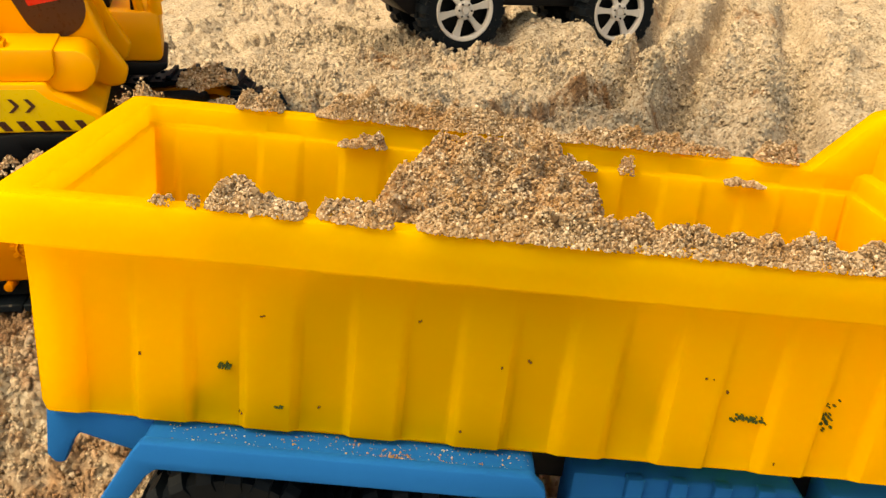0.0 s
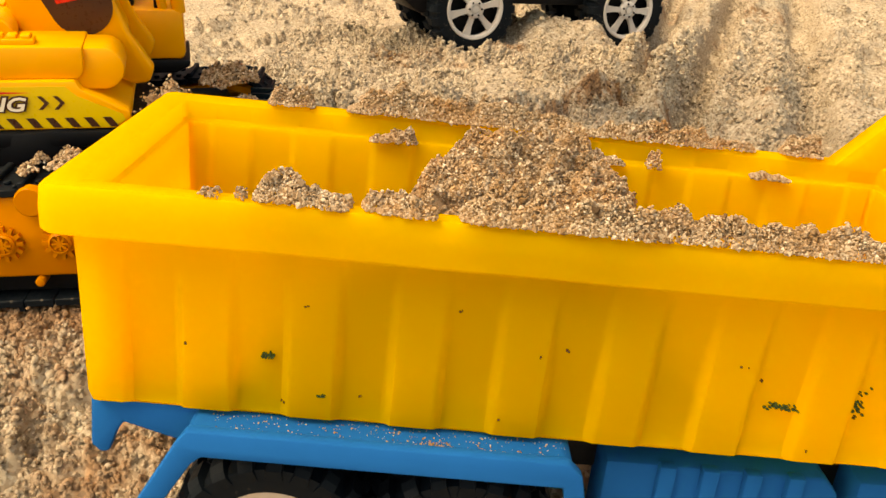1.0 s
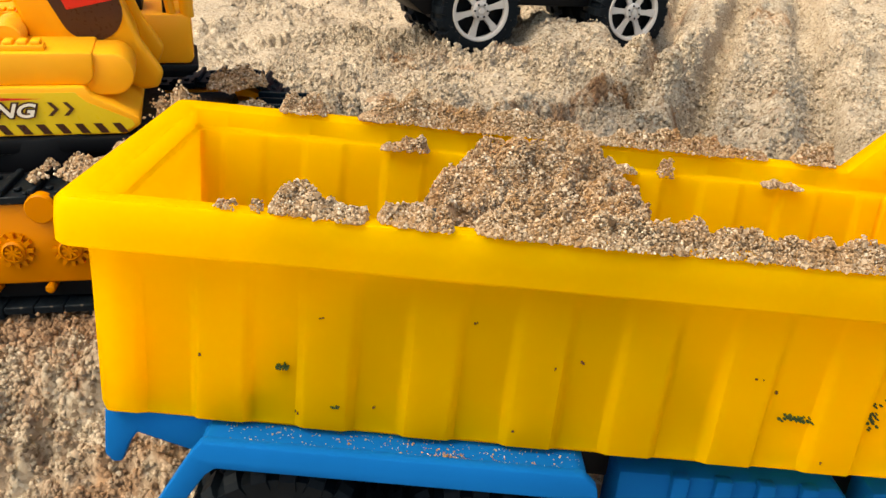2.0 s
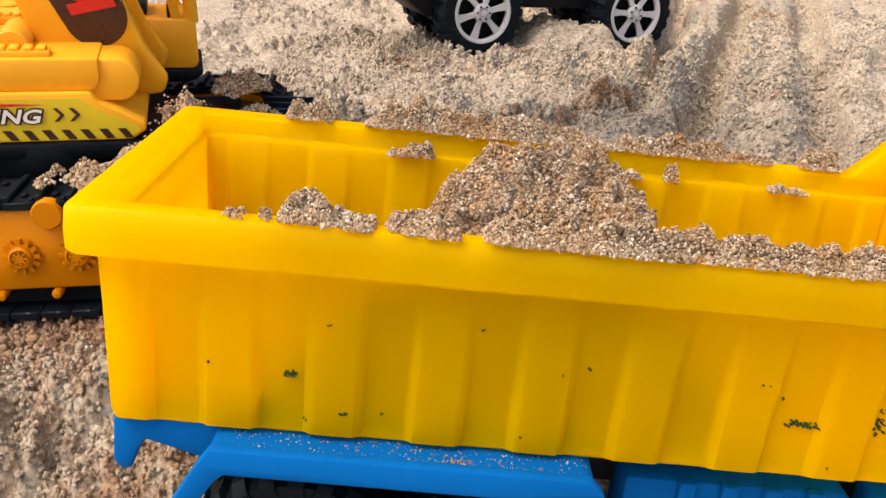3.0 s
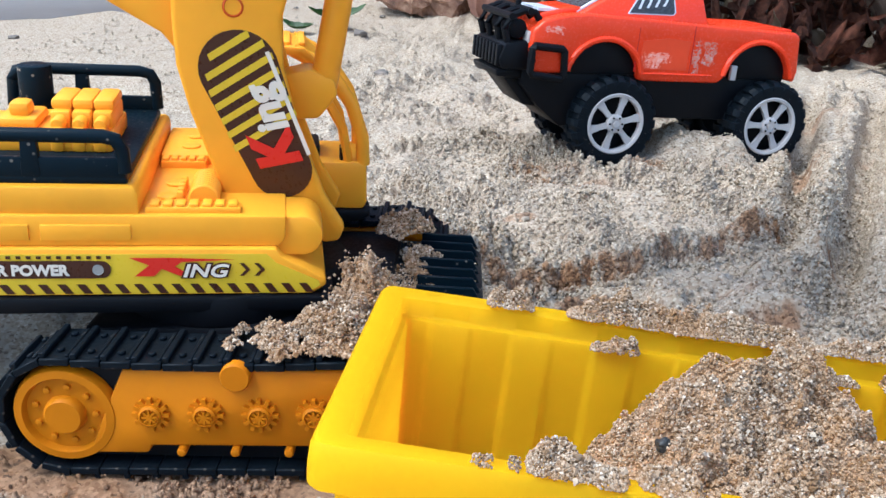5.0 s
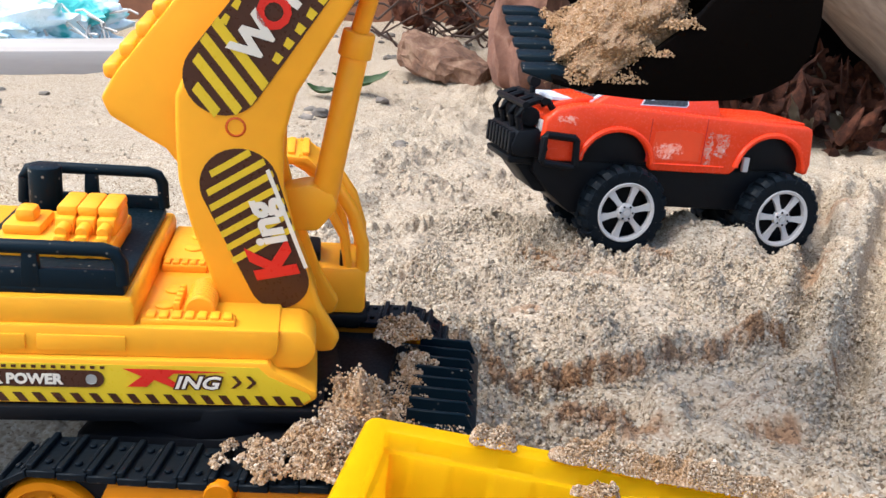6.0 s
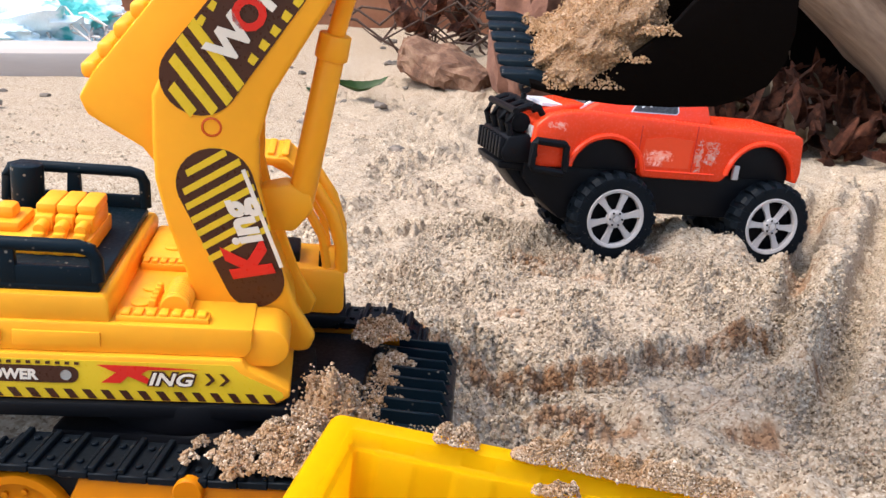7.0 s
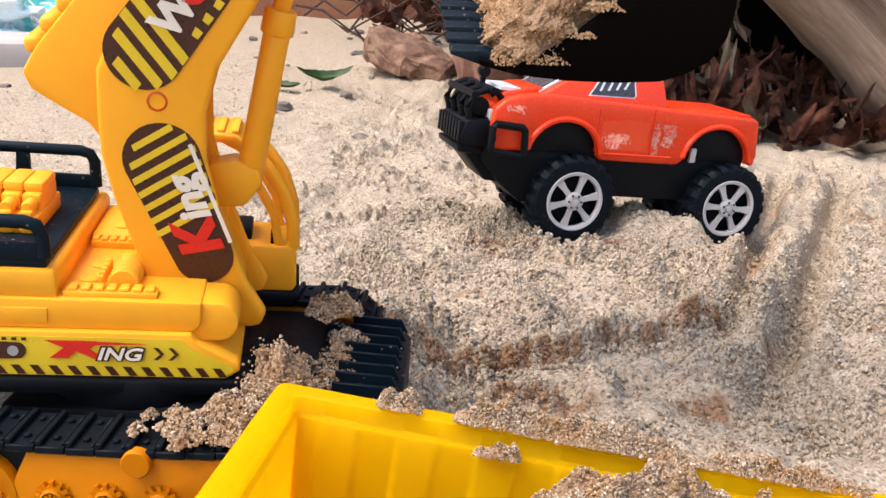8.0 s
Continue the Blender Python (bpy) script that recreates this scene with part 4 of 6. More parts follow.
first_shoe = None
for y0 in (0.2050, 0.2985):
    far = y0 > 0.25
    unit = ex("track_frame", prism([(-0.1085, 0.0402), (-0.056, 0.0402), (-0.053, 0.037), (-0.055, 0.0205), (-0.104, 0.0205), (-0.105, 0.0185), (-0.1185, 0.0185), (-0.1165, 0.0235)], y0 + 0.0010, y0 + 0.0145, "y", 0.0007), SHADED_ORANGE, "orange plastic track side frame")
    for k, x in enumerate((-0.1030, -0.0907, -0.0784, -0.0661)):
        part("road_wheel", gear_mesh(x, y0 + 0.0008, 0.0292, 0.0042), SHADED_ORANGE, unit)
        part("lower_pin", rod((x + 0.006, y0 - 0.0004, 0.0195), (x + 0.006, y0 + 0.004, 0.0195), 0.0011, 0.0011, 12), SHADED_ORANGE, unit)
    part("top_roller", lathe([(0.0001, -0.0012), (0.0031, -0.0012), (0.0034, -0.0008), (0.0034, 0.0014), (0.0001, 0.0014)], 28, (-0.0830, y0, 0.0393)), SHADED_ORANGE, unit)
    for xw in (-0.1230, -0.0520):
        wb = lathe([(0.0001, 0.0), (0.0040, 0.0), (0.0046, 0.0008), (0.0047, 0.0022), (0.0090, 0.0024), (0.0096, 0.0008), (0.0114, 0.0010), (0.0120, 0.0024), (0.0120, 0.013), (0.0001, 0.013)], 40, (xw, y0 - 0.0002, 0.0284))
        for k in range(9):
            a = 2 * math.pi * k / 9
            add_lathe(wb, [(0.0008, 0.0024), (0.0008, 0.0016), (0.0001, 0.0014)], 8, (xw + 0.0069 * math.cos(a), y0 - 0.0002, 0.0284 + 0.0069 * math.sin(a)))
        part("drive_wheel", wb, SHADED_ORANGE, unit)
    part("track_core", prism(arc(-0.0520, 0.0282, 0.0128, 90, -90, 10) + arc(-0.1230, 0.0282, 0.0118, 270, 90, 10), y0 + 0.0035, y0 + 0.0140, "y", 0.0005), BLACK_CLEAN, unit)
    for x, z, a in track_path(34):
        m = Matrix.Translation((x, y0, z)) @ Matrix.Rotation(a, 4, "Y")
        if first_shoe is None:
            first_shoe = part("track_shoe", shoe_mesh(), RUBBER, unit)
            first_shoe.matrix_basis = m
        else:
            s = first_shoe.copy()
            scene.collection.objects.link(s)
            s.parent, s.matrix_basis = unit, m

ex("undercarriage", box(-0.126, -0.052, 0.2275, 0.2985, 0.0190, 0.0400, 0.002), BLACK_CLEAN)
ex("turntable", bevel(add_prism(bmesh.new(), [(-0.095 + 0.030 * math.cos(a), 0.258 + 0.030 * math.sin(a)) for a in np.linspace(0, 2 * math.pi, 41)[:-1]], 0.0395, 0.0475, "z"), 0.0006), BLACK_CLEAN)
apron = ex("front_apron", prism([(-0.058, 0.0372), (-0.0300, 0.0350), (-0.0270, 0.0320), (-0.0280, 0.0060), (-0.058, 0.0120)], 0.2420, 0.2985, "y", 0.0008), BLACK, "black plastic front apron with raised fins, sprinkled with sand")
for k in range(8):
    y = 0.2480 + 0.0068 * k
    part("fin", prism([(-0.0455, 0.0345), (-0.0455, 0.0398), (-0.0300, 0.0388), (-0.0280, 0.0345)], y, y + 0.0011, "y", 0.0002, 1), BLACK, apron)

base = up("slewing_base", prism([(-0.212, 0.0484), (-0.068, 0.0484), (-0.0610, 0.0504), (-0.0612, 0.0524), (-0.212, 0.0524)], 0.2165, 0.2945, "y", 0.0008), BLACK_CLEAN)
skirt_poly = [(-0.210, 0.0525), (-0.0665, 0.0525), (-0.0630, 0.0548), (-0.0632, 0.0566), (-0.0690, 0.0600), (-0.0738, 0.0622), (-0.0752, 0.0645), (-0.210, 0.0645)]
skirt = up("body_skirt", prism(skirt_poly, 0.2180, 0.2920, "y", 0.0007), BODY_YELLOW)
up("body_deck", prism([(-0.208, 0.0644), (-0.0745, 0.0644), (-0.0730, 0.0662), (-0.0728, 0.0722), (-0.1064, 0.0722), (-0.208, 0.0722)], 0.2196, 0.2900, "y", 0.0007), BODY_YELLOW)
up("boom_foot_boss", prism(arc(-0.0690, 0.0665, 0.0052, -80, 100, 10) + [(-0.0800, 0.0717), (-0.0800, 0.0614)], 0.2212, 0.2360, "y", 0.0008), BODY_YELLOW)
up("engine_cover", prism([(-0.207, 0.0718), (-0.1066, 0.0718), (-0.1066, 0.0772), (-0.1076, 0.0788), (-0.207, 0.0788)], 0.2206, 0.2885, "y", 0.0008), BODY_YELLOW)
for k in range(4):
    up("side_panel", box(-0.196 + 0.0225 * k, -0.176 + 0.0225 * k, 0.2190, 0.2202, 0.0660, 0.0700, 0.0003), BODY_YELLOW)
tread = up("step_tread", box(-0.1055, -0.0835, 0.2215, 0.2262, 0.0718, 0.0736, 0.0004), BODY_YELLOW)
for k in range(7):
    part("tread_knob", box(-0.1045 + 0.0030 * k, -0.1022 + 0.0030 * k, 0.2219, 0.2258, 0.0734, 0.0745, 0.0005), BODY_YELLOW, tread)
tread2 = up("step_tread", box(-0.1060, -0.0940, 0.2560, 0.2600, 0.0718, 0.0742, 0.0004), BODY_YELLOW)
for k in range(5):
    part("tread_knob", box(-0.1055 + 0.0023 * k, -0.1038 + 0.0023 * k, 0.2564, 0.2596, 0.0740, 0.0750, 0.0004), BODY_YELLOW, tread2)
up("rear_deck_plate", box(-0.1064, -0.0885, 0.2600, 0.2880, 0.0718, 0.0748, 0.0005), BODY_YELLOW)
for x, y, r in ((-0.1015, 0.2330, 0.0026), (-0.1005, 0.2430, 0.0026), (-0.0990, 0.2680, 0.0026), (-0.0985, 0.2780, 0.0024)):
    z = 0.0721 if y < 0.26 else 0.0747
    bm = add_prism(bmesh.new(), [(x + r * math.cos(a), y + r * math.sin(a)) for a in np.linspace(0, 2 * math.pi, 25)[:-1]], z, z + 0.0007, "z")
    up("round_cap", bevel(bm, 0.0004), BODY_YELLOW)
coil_profile = [(0.0001, 0.0)]
for k in range(9):
    coil_profile += [(0.0033, 0.0015 * k), (0.0038, 0.0015 * k + 0.0004), (0.0038, 0.0015 * k + 0.0010), (0.0033, 0.0015 * k + 0.0014)]
coil = lathe(coil_profile + [(0.0001, 0.0135)], 20, (-0.0925, 0.2275, 0.0735))
up("coil_cover", coil, BODY_YELLOW)
for k in range(5):
    up("deck_knob", box(-0.0990, -0.0972, 0.2280 + 0.0028 * k, 0.2300 + 0.0028 * k, 0.0718, 0.0752, 0.0006), BODY_YELLOW)

# roof rack over the engine
rack = up("engine_tray", box(-0.1500, -0.1090, 0.2226, 0.2850, 0.0786, 0.0812, 0.0008), BLACK)
for y0, y1 in ((0.2226, 0.2244), (0.2832, 0.2850)):
    part("tray_wall", prism([(-0.1500, 0.0800), (-0.1092, 0.0800), (-0.1100, 0.0850), (-0.1490, 0.0850)], y0, y1, "y", 0.0004), BLACK, rack)
for y, top in ((0.2236, 0.0900), (0.2842, 0.0922)):
    pts = [(-0.1490, y, 0.0815), (-0.1486, y, top - 0.0032), (-0.1474, y, top - 0.0008), (-0.1446, y, top), (-0.1140, y, top), (-0.1112, y, top - 0.0008), (-0.1100, y, top - 0.0032), (-0.1096, y, 0.0815)]
    part("rail", tube(pts, 0.0017, 10), BLACK, rack)
    part("rail_post", prism([(-0.1322, 0.0805), (-0.1278, 0.0805), (-0.1283, top), (-0.1317, top)], y - 0.0012, y + 0.0012, "y", 0.0004), BLACK, rack)
engine = up("engine_block", box(-0.1440, -0.1150, 0.2400, 0.2640, 0.0810, 0.0858, 0.0008), BODY_YELLOW)
for k in range(3):
    x = -0.1302 + 0.0050 * k
    part("cylinder", box(x, x + 0.0047, 0.2450, 0.2620, 0.0850, 0.0900, 0.0009), BODY_YELLOW, engine)
    part("cylinder_head", box(x - 0.0002, x + 0.0049, 0.2475, 0.2610, 0.0896, 0.0925, 0.0010), BODY_YELLOW, engine)
    part("exhaust_stub", lathe([(0.0001, -0.0012), (0.0014, -0.0010), (0.0017, 0.0), (0.0017, 0.0060), (0.0001, 0.0060)], 12, (x + 0.0024, 0.2418, 0.0876)), BODY_YELLOW, engine)
    part("stub_foot", box(x + 0.0008, x + 0.0040, 0.2392, 0.2440, 0.0812, 0.0872, 0.0008), BODY_YELLOW, engine)
part("pump", box(-0.1425, -0.1330, 0.2430, 0.2570, 0.0855, 0.0885, 0.0012), BODY_YELLOW, engine)
part("pump_cap", box(-0.1400, -0.1350, 0.2455, 0.2520, 0.0880, 0.0918, 0.0014), BODY_YELLOW, engine)
up("exhaust", bevel(add_prism(bmesh.new(), [(-0.1400 + 0.0044 * math.cos(a), 0.2740 + 0.0044 * math.sin(a)) for a in np.linspace(0, 2 * math.pi, 25)[:-1]], 0.0808, 0.0955, "z"), 0.0009), BLACK)

# cab
CAB = Matrix.Translation((0.0170, 0.0, 0.0055))
cab = up("cab", prism([(-0.1000, 0.0524), (-0.0672, 0.0524), (-0.0664, 0.0545), (-0.0668, 0.0666), (-0.1000, 0.0666)], 0.2640, 0.2870, "y", 0.0010), BODY_YELLOW, "", CAB)
part("cab_floor", prism([(-0.101, 0.0485), (-0.0695, 0.0485), (-0.0655, 0.0505), (-0.0652, 0.0524), (-0.101, 0.0524)], 0.2630, 0.2885, "y", 0.0008), BLACK_CLEAN, cab)
for y in (0.2660, 0.2850):
    part("front_pillar", tube([(-0.0678, y, 0.0655), (-0.0682, y, 0.0735), (-0.0715, y, 0.0831), (-0.0763, y, 0.0900), (-0.0806, y, 0.0942), (-0.0880, y, 0.0978)], 0.0020, 10), BODY_YELLOW, cab)
    part("rear_pillar", tube([(-0.0985, y, 0.0655), (-0.0985, y, 0.0975)], 0.0020, 10), BODY_YELLOW, cab)
    part("inner_pillar", tube([(-0.0720, y, 0.0660), (-0.0738, y, 0.0760), (-0.0790, y, 0.0850), (-0.0850, y, 0.0905)], 0.0014, 8), BODY_YELLOW, cab)
part("roof", prism([(-0.1000, 0.0965), (-0.0860, 0.0965), (-0.0815, 0.0930), (-0.0800, 0.0948), (-0.0850, 0.0988), (-0.1000, 0.0992)], 0.2640, 0.2870, "y", 0.0006), BODY_YELLOW, cab)
for k in range(4):
    part("roof_rib", box(-0.0985 + 0.0040 * k, -0.0965 + 0.0040 * k, 0.2665, 0.2845, 0.0988, 0.0998, 0.0004), BODY_YELLOW, cab)
part("seat", box(-0.0920, -0.0800, 0.2690, 0.2820, 0.0662, 0.0700, 0.0008), BLACK_CLEAN, cab)
part("control_lever", box(-0.0745, -0.0715, 0.2660, 0.2700, 0.0662, 0.0705, 0.0005), BLACK_CLEAN, cab)
part("control_knob", box(-0.0738, -0.0724, 0.2668, 0.2690, 0.0702, 0.0730, 0.0003), BLACK_CLEAN, cab)

# boom
HOLE_RED = plastic("pivot_orange_red", (0.62, 0.09, 0.008), 0.5, 0.1)
plate_poly = [(-0.0920, 0.0690), (-0.0945, 0.0820), (-0.0975, 0.0950), (-0.0990, 0.1060), (-0.0985, 0.1160), (-0.0975, 0.1255), (-0.0930, 0.1340), (-0.0660, 0.1660), (-0.0330, 0.1990), (-0.0240, 0.2040), (-0.0210, 0.1990), (-0.0420, 0.1680), (-0.0640, 0.1360), (-0.0715, 0.1250), (-0.0750, 0.1150), (-0.0758, 0.1040), (-0.0738, 0.0900), (-0.0690, 0.0720), (-0.0648, 0.0630), (-0.0665, 0.0592), (-0.0700, 0.0590), (-0.0820, 0.0660)]
core_poly = [(-0.0900, 0.0690), (-0.0950, 0.0950), (-0.0975, 0.1060), (-0.1015, 0.1125), (-0.1075, 0.1168), (-0.1125, 0.1205), (-0.1138, 0.1245), (-0.1100, 0.1300), (-0.0735, 0.1690), (-0.0410, 0.2020), (-0.0300, 0.2080), (-0.0260, 0.2000), (-0.0480, 0.1660), (-0.0700, 0.1340), (-0.0775, 0.1150), (-0.0765, 0.0930), (-0.0705, 0.0700), (-0.0700, 0.0620)]
# the boom leans towards the truck and back over the deck
BOOM = Matrix.Translation((-0.0730, 0.2480, 0.0722)) @ Matrix.Rotation(radians(5.5), 4, "X") @ Matrix.Rotation(radians(-5.5), 4, "Y") @ Matrix.Diagonal((1.07, 1.0, 1.07, 1.0)) @ Matrix.Translation((0.0785, -0.2480, -0.0725))
boom = up("boom", prism(core_poly, 0.2400, 0.2570, "y", 0.0010), BODY_YELLOW, "yellow plastic boom with striped stickers", BOOM)
part("boom_plate", prism(plate_poly, 0.2365, 0.2402, "y", 0.0012, 3), BODY_YELLOW, boom)
part("boom_plate", prism(plate_poly, 0.2568, 0.2595, "y", 0.0010), BODY_YELLOW, boom)
for k in range(18):
    t = k / 17
    x, z = -0.1108 + 0.068 * t, 0.1302 + 0.0720 * t
    part("boom_knob", box(x - 0.0019, x + 0.0019, 0.2408, 0.2562, z - 0.0019, z + 0.0019, 0.0014, 3), BODY_YELLOW, boom)
part("pivot_recess", lathe([(0.0001, 0.0002), (0.0017, 0.0002), (0.0019, -0.0002), (0.0023, 0.0), (0.0023, 0.0006), (0.0001, 0.0006)], 24, (-0.0852, 0.2364, 0.1182)), HOLE_RED, boom, "dark red pivot hole")
part("ram_bracket", prism([(-0.0765, 0.0890), (-0.0690, 0.0885), (-0.0640, 0.0940), (-0.0645, 0.0980), (-0.0700, 0.1010), (-0.0765, 0.1000)], 0.2450, 0.2520, "y", 0.0010), BODY_YELLOW, boom)
ram = part("hydraulic_ram", rod((-0.0672, 0.2485, 0.0955), (-0.0575, 0.2485, 0.1345), 0.0033, 0.0031, 20), BODY_YELLOW, boom)
part("ram_collar", rod((-0.0585, 0.2485, 0.1305), (-0.0571, 0.2485, 0.1362), 0.0039, 0.0037, 20), BODY_YELLOW, ram)
part("ram_rod", rod((-0.0572, 0.2485, 0.1358), (-0.0450, 0.2485, 0.1720), 0.0021, 0.0021, 16), BODY_YELLOW, ram)
part("ram_eye", rod((-0.0450, 0.2390, 0.1720), (-0.0450, 0.2580, 0.1720), 0.0050, 0.0050, 20), BODY_YELLOW, ram)


# stickers on the boom and on the body
def capsule(a, b, r0, r1, y0, y1):
    a, b = Vector((a[0], 0, a[1])), Vector((b[0], 0, b[1]))
    d = (b - a).normalized()
    ang = math.degrees(math.atan2(d.z, d.x))
    return prism(arc(a.x, a.z, r0, ang + 90, ang + 270, 14) + arc(b.x, b.z, r1, ang - 90, ang + 90, 14), y0, y1, "y", 0)


def flat(poly, y, mat, parent, name, depth=0.00012):
    return part(name, add_prism(bmesh.new(), poly, y - depth, y), mat, parent)


def sticker_frame(a, d, y):
    """Letters run along d from a; they face the camera side of the body."""
    d = Vector((d[0], 0, d[1])).normalized()
    up = Vector((-d.z, 0, d.x))
    return Matrix(((d.x, up.x, 0, a[0]), (0, 0, -1, y), (d.z, up.z, 0, a[1]), (0, 0, 0, 1)))


def stripes(a, d, r, steps, pitch, slant, parent, y, width=0.45):
    d = Vector((d[0], d[1])).normalized()
    n = Vector((-d.y, d.x))
    for k in range(steps):
        c = Vector(a) + d * pitch * k
        t = (k + 0.5) / steps
        half = r * (math.sqrt(max(0.05, 1 - max(0, 2 * t - 1.2) ** 2 / 0.7)))
        p = [c - n * half - d * slant * half, c + n * half + d * slant * half, c + n * half + d * (slant * half + pitch * width), c - n * half + d * (pitch * width - slant * half)]
        flat([(q.x, q.y) for q in p], y, DECAL_YELLOW, parent, "sticker_stripe")


LOW_A, LOW_B = (-0.0785, 0.0795), (-0.0856, 0.1045)
low = part("boom_sticker", capsule(LOW_A, LOW_B, 0.0070, 0.0088, 0.23625, 0.2370), DECAL_BROWN, boom, "dark brown and yellow striped sticker")
dirn = (LOW_B[0] - LOW_A[0], LOW_B[1] - LOW_A[1])
stripes((-0.0812, 0.0890), dirn, 0.0082, 7, 0.0035, -0.22, low, 0.23620)
part("sticker_word", letters("K", 0.0128, sticker_frame((-0.0740, 0.0815), dirn, 0.23590), 0.0001, 0.15, 0.0007), DECAL_RED, low, "red letter")
part("sticker_word", letters("ing", 0.0098, sticker_frame((-0.0760, 0.0902), dirn, 0.23585), 0.0001, 0.15, 0.0004), DECAL_WHITE, low, "white letters")
ax, az = Vector(dirn).normalized()
flat([(-0.0724, 0.0830), (-0.0715, 0.0833), (-0.0715 + ax * 0.026, 0.0833 + az * 0.026), (-0.0724 + ax * 0.026, 0.0830 + az * 0.026)], 0.23605, DECAL_WHITE, low, "sticker_line")
UP_A, UP_B = (-0.0868, 0.1294), (-0.0480, 0.1754)
high = part("boom_sticker", capsule(UP_A, UP_B, 0.0085, 0.0066, 0.23625, 0.2370), DECAL_BROWN, boom, "dark brown and yellow striped sticker")
updir = (UP_B[0] - UP_A[0], UP_B[1] - UP_A[1])
u2 = Vector(updir).normalized()
side = Vector((-u2.y, u2.x))
for k in range(4):
    c = Vector(UP_A) + u2 * (-0.0074 + 0.0042 * k)
    half = (0.0036, 0.0070, 0.0082, 0.0082)[k]
    p = [c - side * half - u2 * 0.3 * half, c + side * half + u2 * 0.3 * half, c + side * half + u2 * (0.3 * half + 0.0023), c - side * half + u2 * (0.0023 - 0.3 * half)]
    flat([(q.x, q.y) for q in p], 0.23620, DECAL_YELLOW, high, "sticker_stripe")
for k in range(13):
    for sgn in (-1, 1):
        c = Vector(UP_A) + u2 * (0.0095 + 0.0040 * k) + side * sgn * 0.0058
        p = [c, c + u2 * 0.0020 + side * 0.0004, c + u2 * 0.0020 + side * sgn * 0.0016, c + side * sgn * 0.0016]
        flat([(q.x, q.y) for q in p], 0.23620, DECAL_YELLOW, high, "sticker_stripe")
start = Vector(UP_A) + u2 * 0.0062 - side * 0.0033
step = 0.0
for ch, adv in (("W", 0.0080), ("O", 0.0068), ("R", 0.0062), ("K", 0.0062), ("E", 0.0056), ("R", 0.0060)):
    a = start + u2 * step
    part("sticker_letter", letters(ch, 0.0092, sticker_frame((a.x, a.y), updir, 0.23590), 0.0001, 0.0, 0.0004), DECAL_RED if ch == "O" else DECAL_WHITE, high)
    step += adv

strip = part("side_sticker", add_prism(bmesh.new(), [(-0.205, 0.0530), (-0.0675, 0.0530), (-0.0645, 0.0548), (-0.0650, 0.0562), (-0.0750, 0.0608), (-0.0775, 0.0632), (-0.205, 0.0632)], 0.21785, 0.2182), DECAL_YELLOW, skirt, "yellow side sticker with dark hazard stripes")
for k in range(32):
    x = -0.203 + 0.0043 * k
    flat([(x, 0.0556), (x + 0.0019, 0.0556), (x + 0.0036, 0.0532), (x + 0.0017, 0.0532)], 0.21775, DECAL_BROWN, strip, "hazard_stripe")
band = part("sticker_band", prism([(-0.205, 0.0572), (-0.1175, 0.0572)] + arc(-0.1155, 0.0594, 0.0022, -70, 70, 8) + [(-0.1175, 0.0616), (-0.205, 0.0616)], 0.21760, 0.2180, "y", 0), DECAL_BROWN, strip)
part("sticker_word", letters("SUPER POWER", 0.0036, sticker_frame((-0.1463, 0.0581), (1, 0), 0.21745), 0.0001, 0.0, 0.00015), DECAL_WHITE, band, "white letters")
part("sticker_emblem", lathe([(0.0001, 0.0), (0.0012, 0.0), (0.0013, -0.0001), (0.0013, 0.0003)], 16, (-0.1162, 0.2175, 0.0594)), DECAL_GREY, band)
for k in range(20):
    part("sticker_dot", box(-0.1560 + 0.0022 * k, -0.1550 + 0.0022 * k, 0.2176, 0.2180, 0.0621, 0.0628, 0), DECAL_BROWN, strip)
flat([(-0.1090, 0.0624), (-0.0990, 0.0624), (-0.0850, 0.0619), (-0.0972, 0.0614), (-0.0988, 0.0602), (-0.0948, 0.0577), (-0.0976, 0.0577), (-0.1018, 0.0596), (-0.1036, 0.0577), (-0.1080, 0.0577), (-0.1046, 0.0605)], 0.21755, DECAL_RED, strip, "sticker_initial")
part("sticker_word", letters("ING", 0.0046, sticker_frame((-0.0972, 0.0576), (1, 0), 0.21740) @ Matrix.Diagonal((1.28, 1, 1, 1)), 0.0001, 0.25, 0.00045), DECAL_BROWN, strip)
part("sticker_word", letters("ING", 0.0046, sticker_frame((-0.0972, 0.0576), (1, 0), 0.21722) @ Matrix.Diagonal((1.28, 1, 1, 1)), 0.0001, 0.25, 0.0001), DECAL_WHITE, strip, "pale slanted letters")
for x in (-0.0838, -0.0803):
    flat([(x, 0.0610), (x + 0.0010, 0.0610), (x + 0.0025, 0.0593), (x + 0.0010, 0.0577), (x, 0.0577), (x + 0.0015, 0.0593)], 0.21755, DECAL_BROWN, strip, "sticker_arrow")

# stick and bucket, held high over the open sand
TO_MACHINE = SETTLE.inverted()
BY0, BY1 = 0.2980, 0.3560


def held(bm):
    """The bucket hangs askew: its far side is higher and further back."""
    for v in bm.verts:
        d = v.co.y - BY0
        v.co.x -= 0.22 * d
        v.co.z += 0.27 * d - 0.0005
    bm.transform(TO_MACHINE)
    return bm


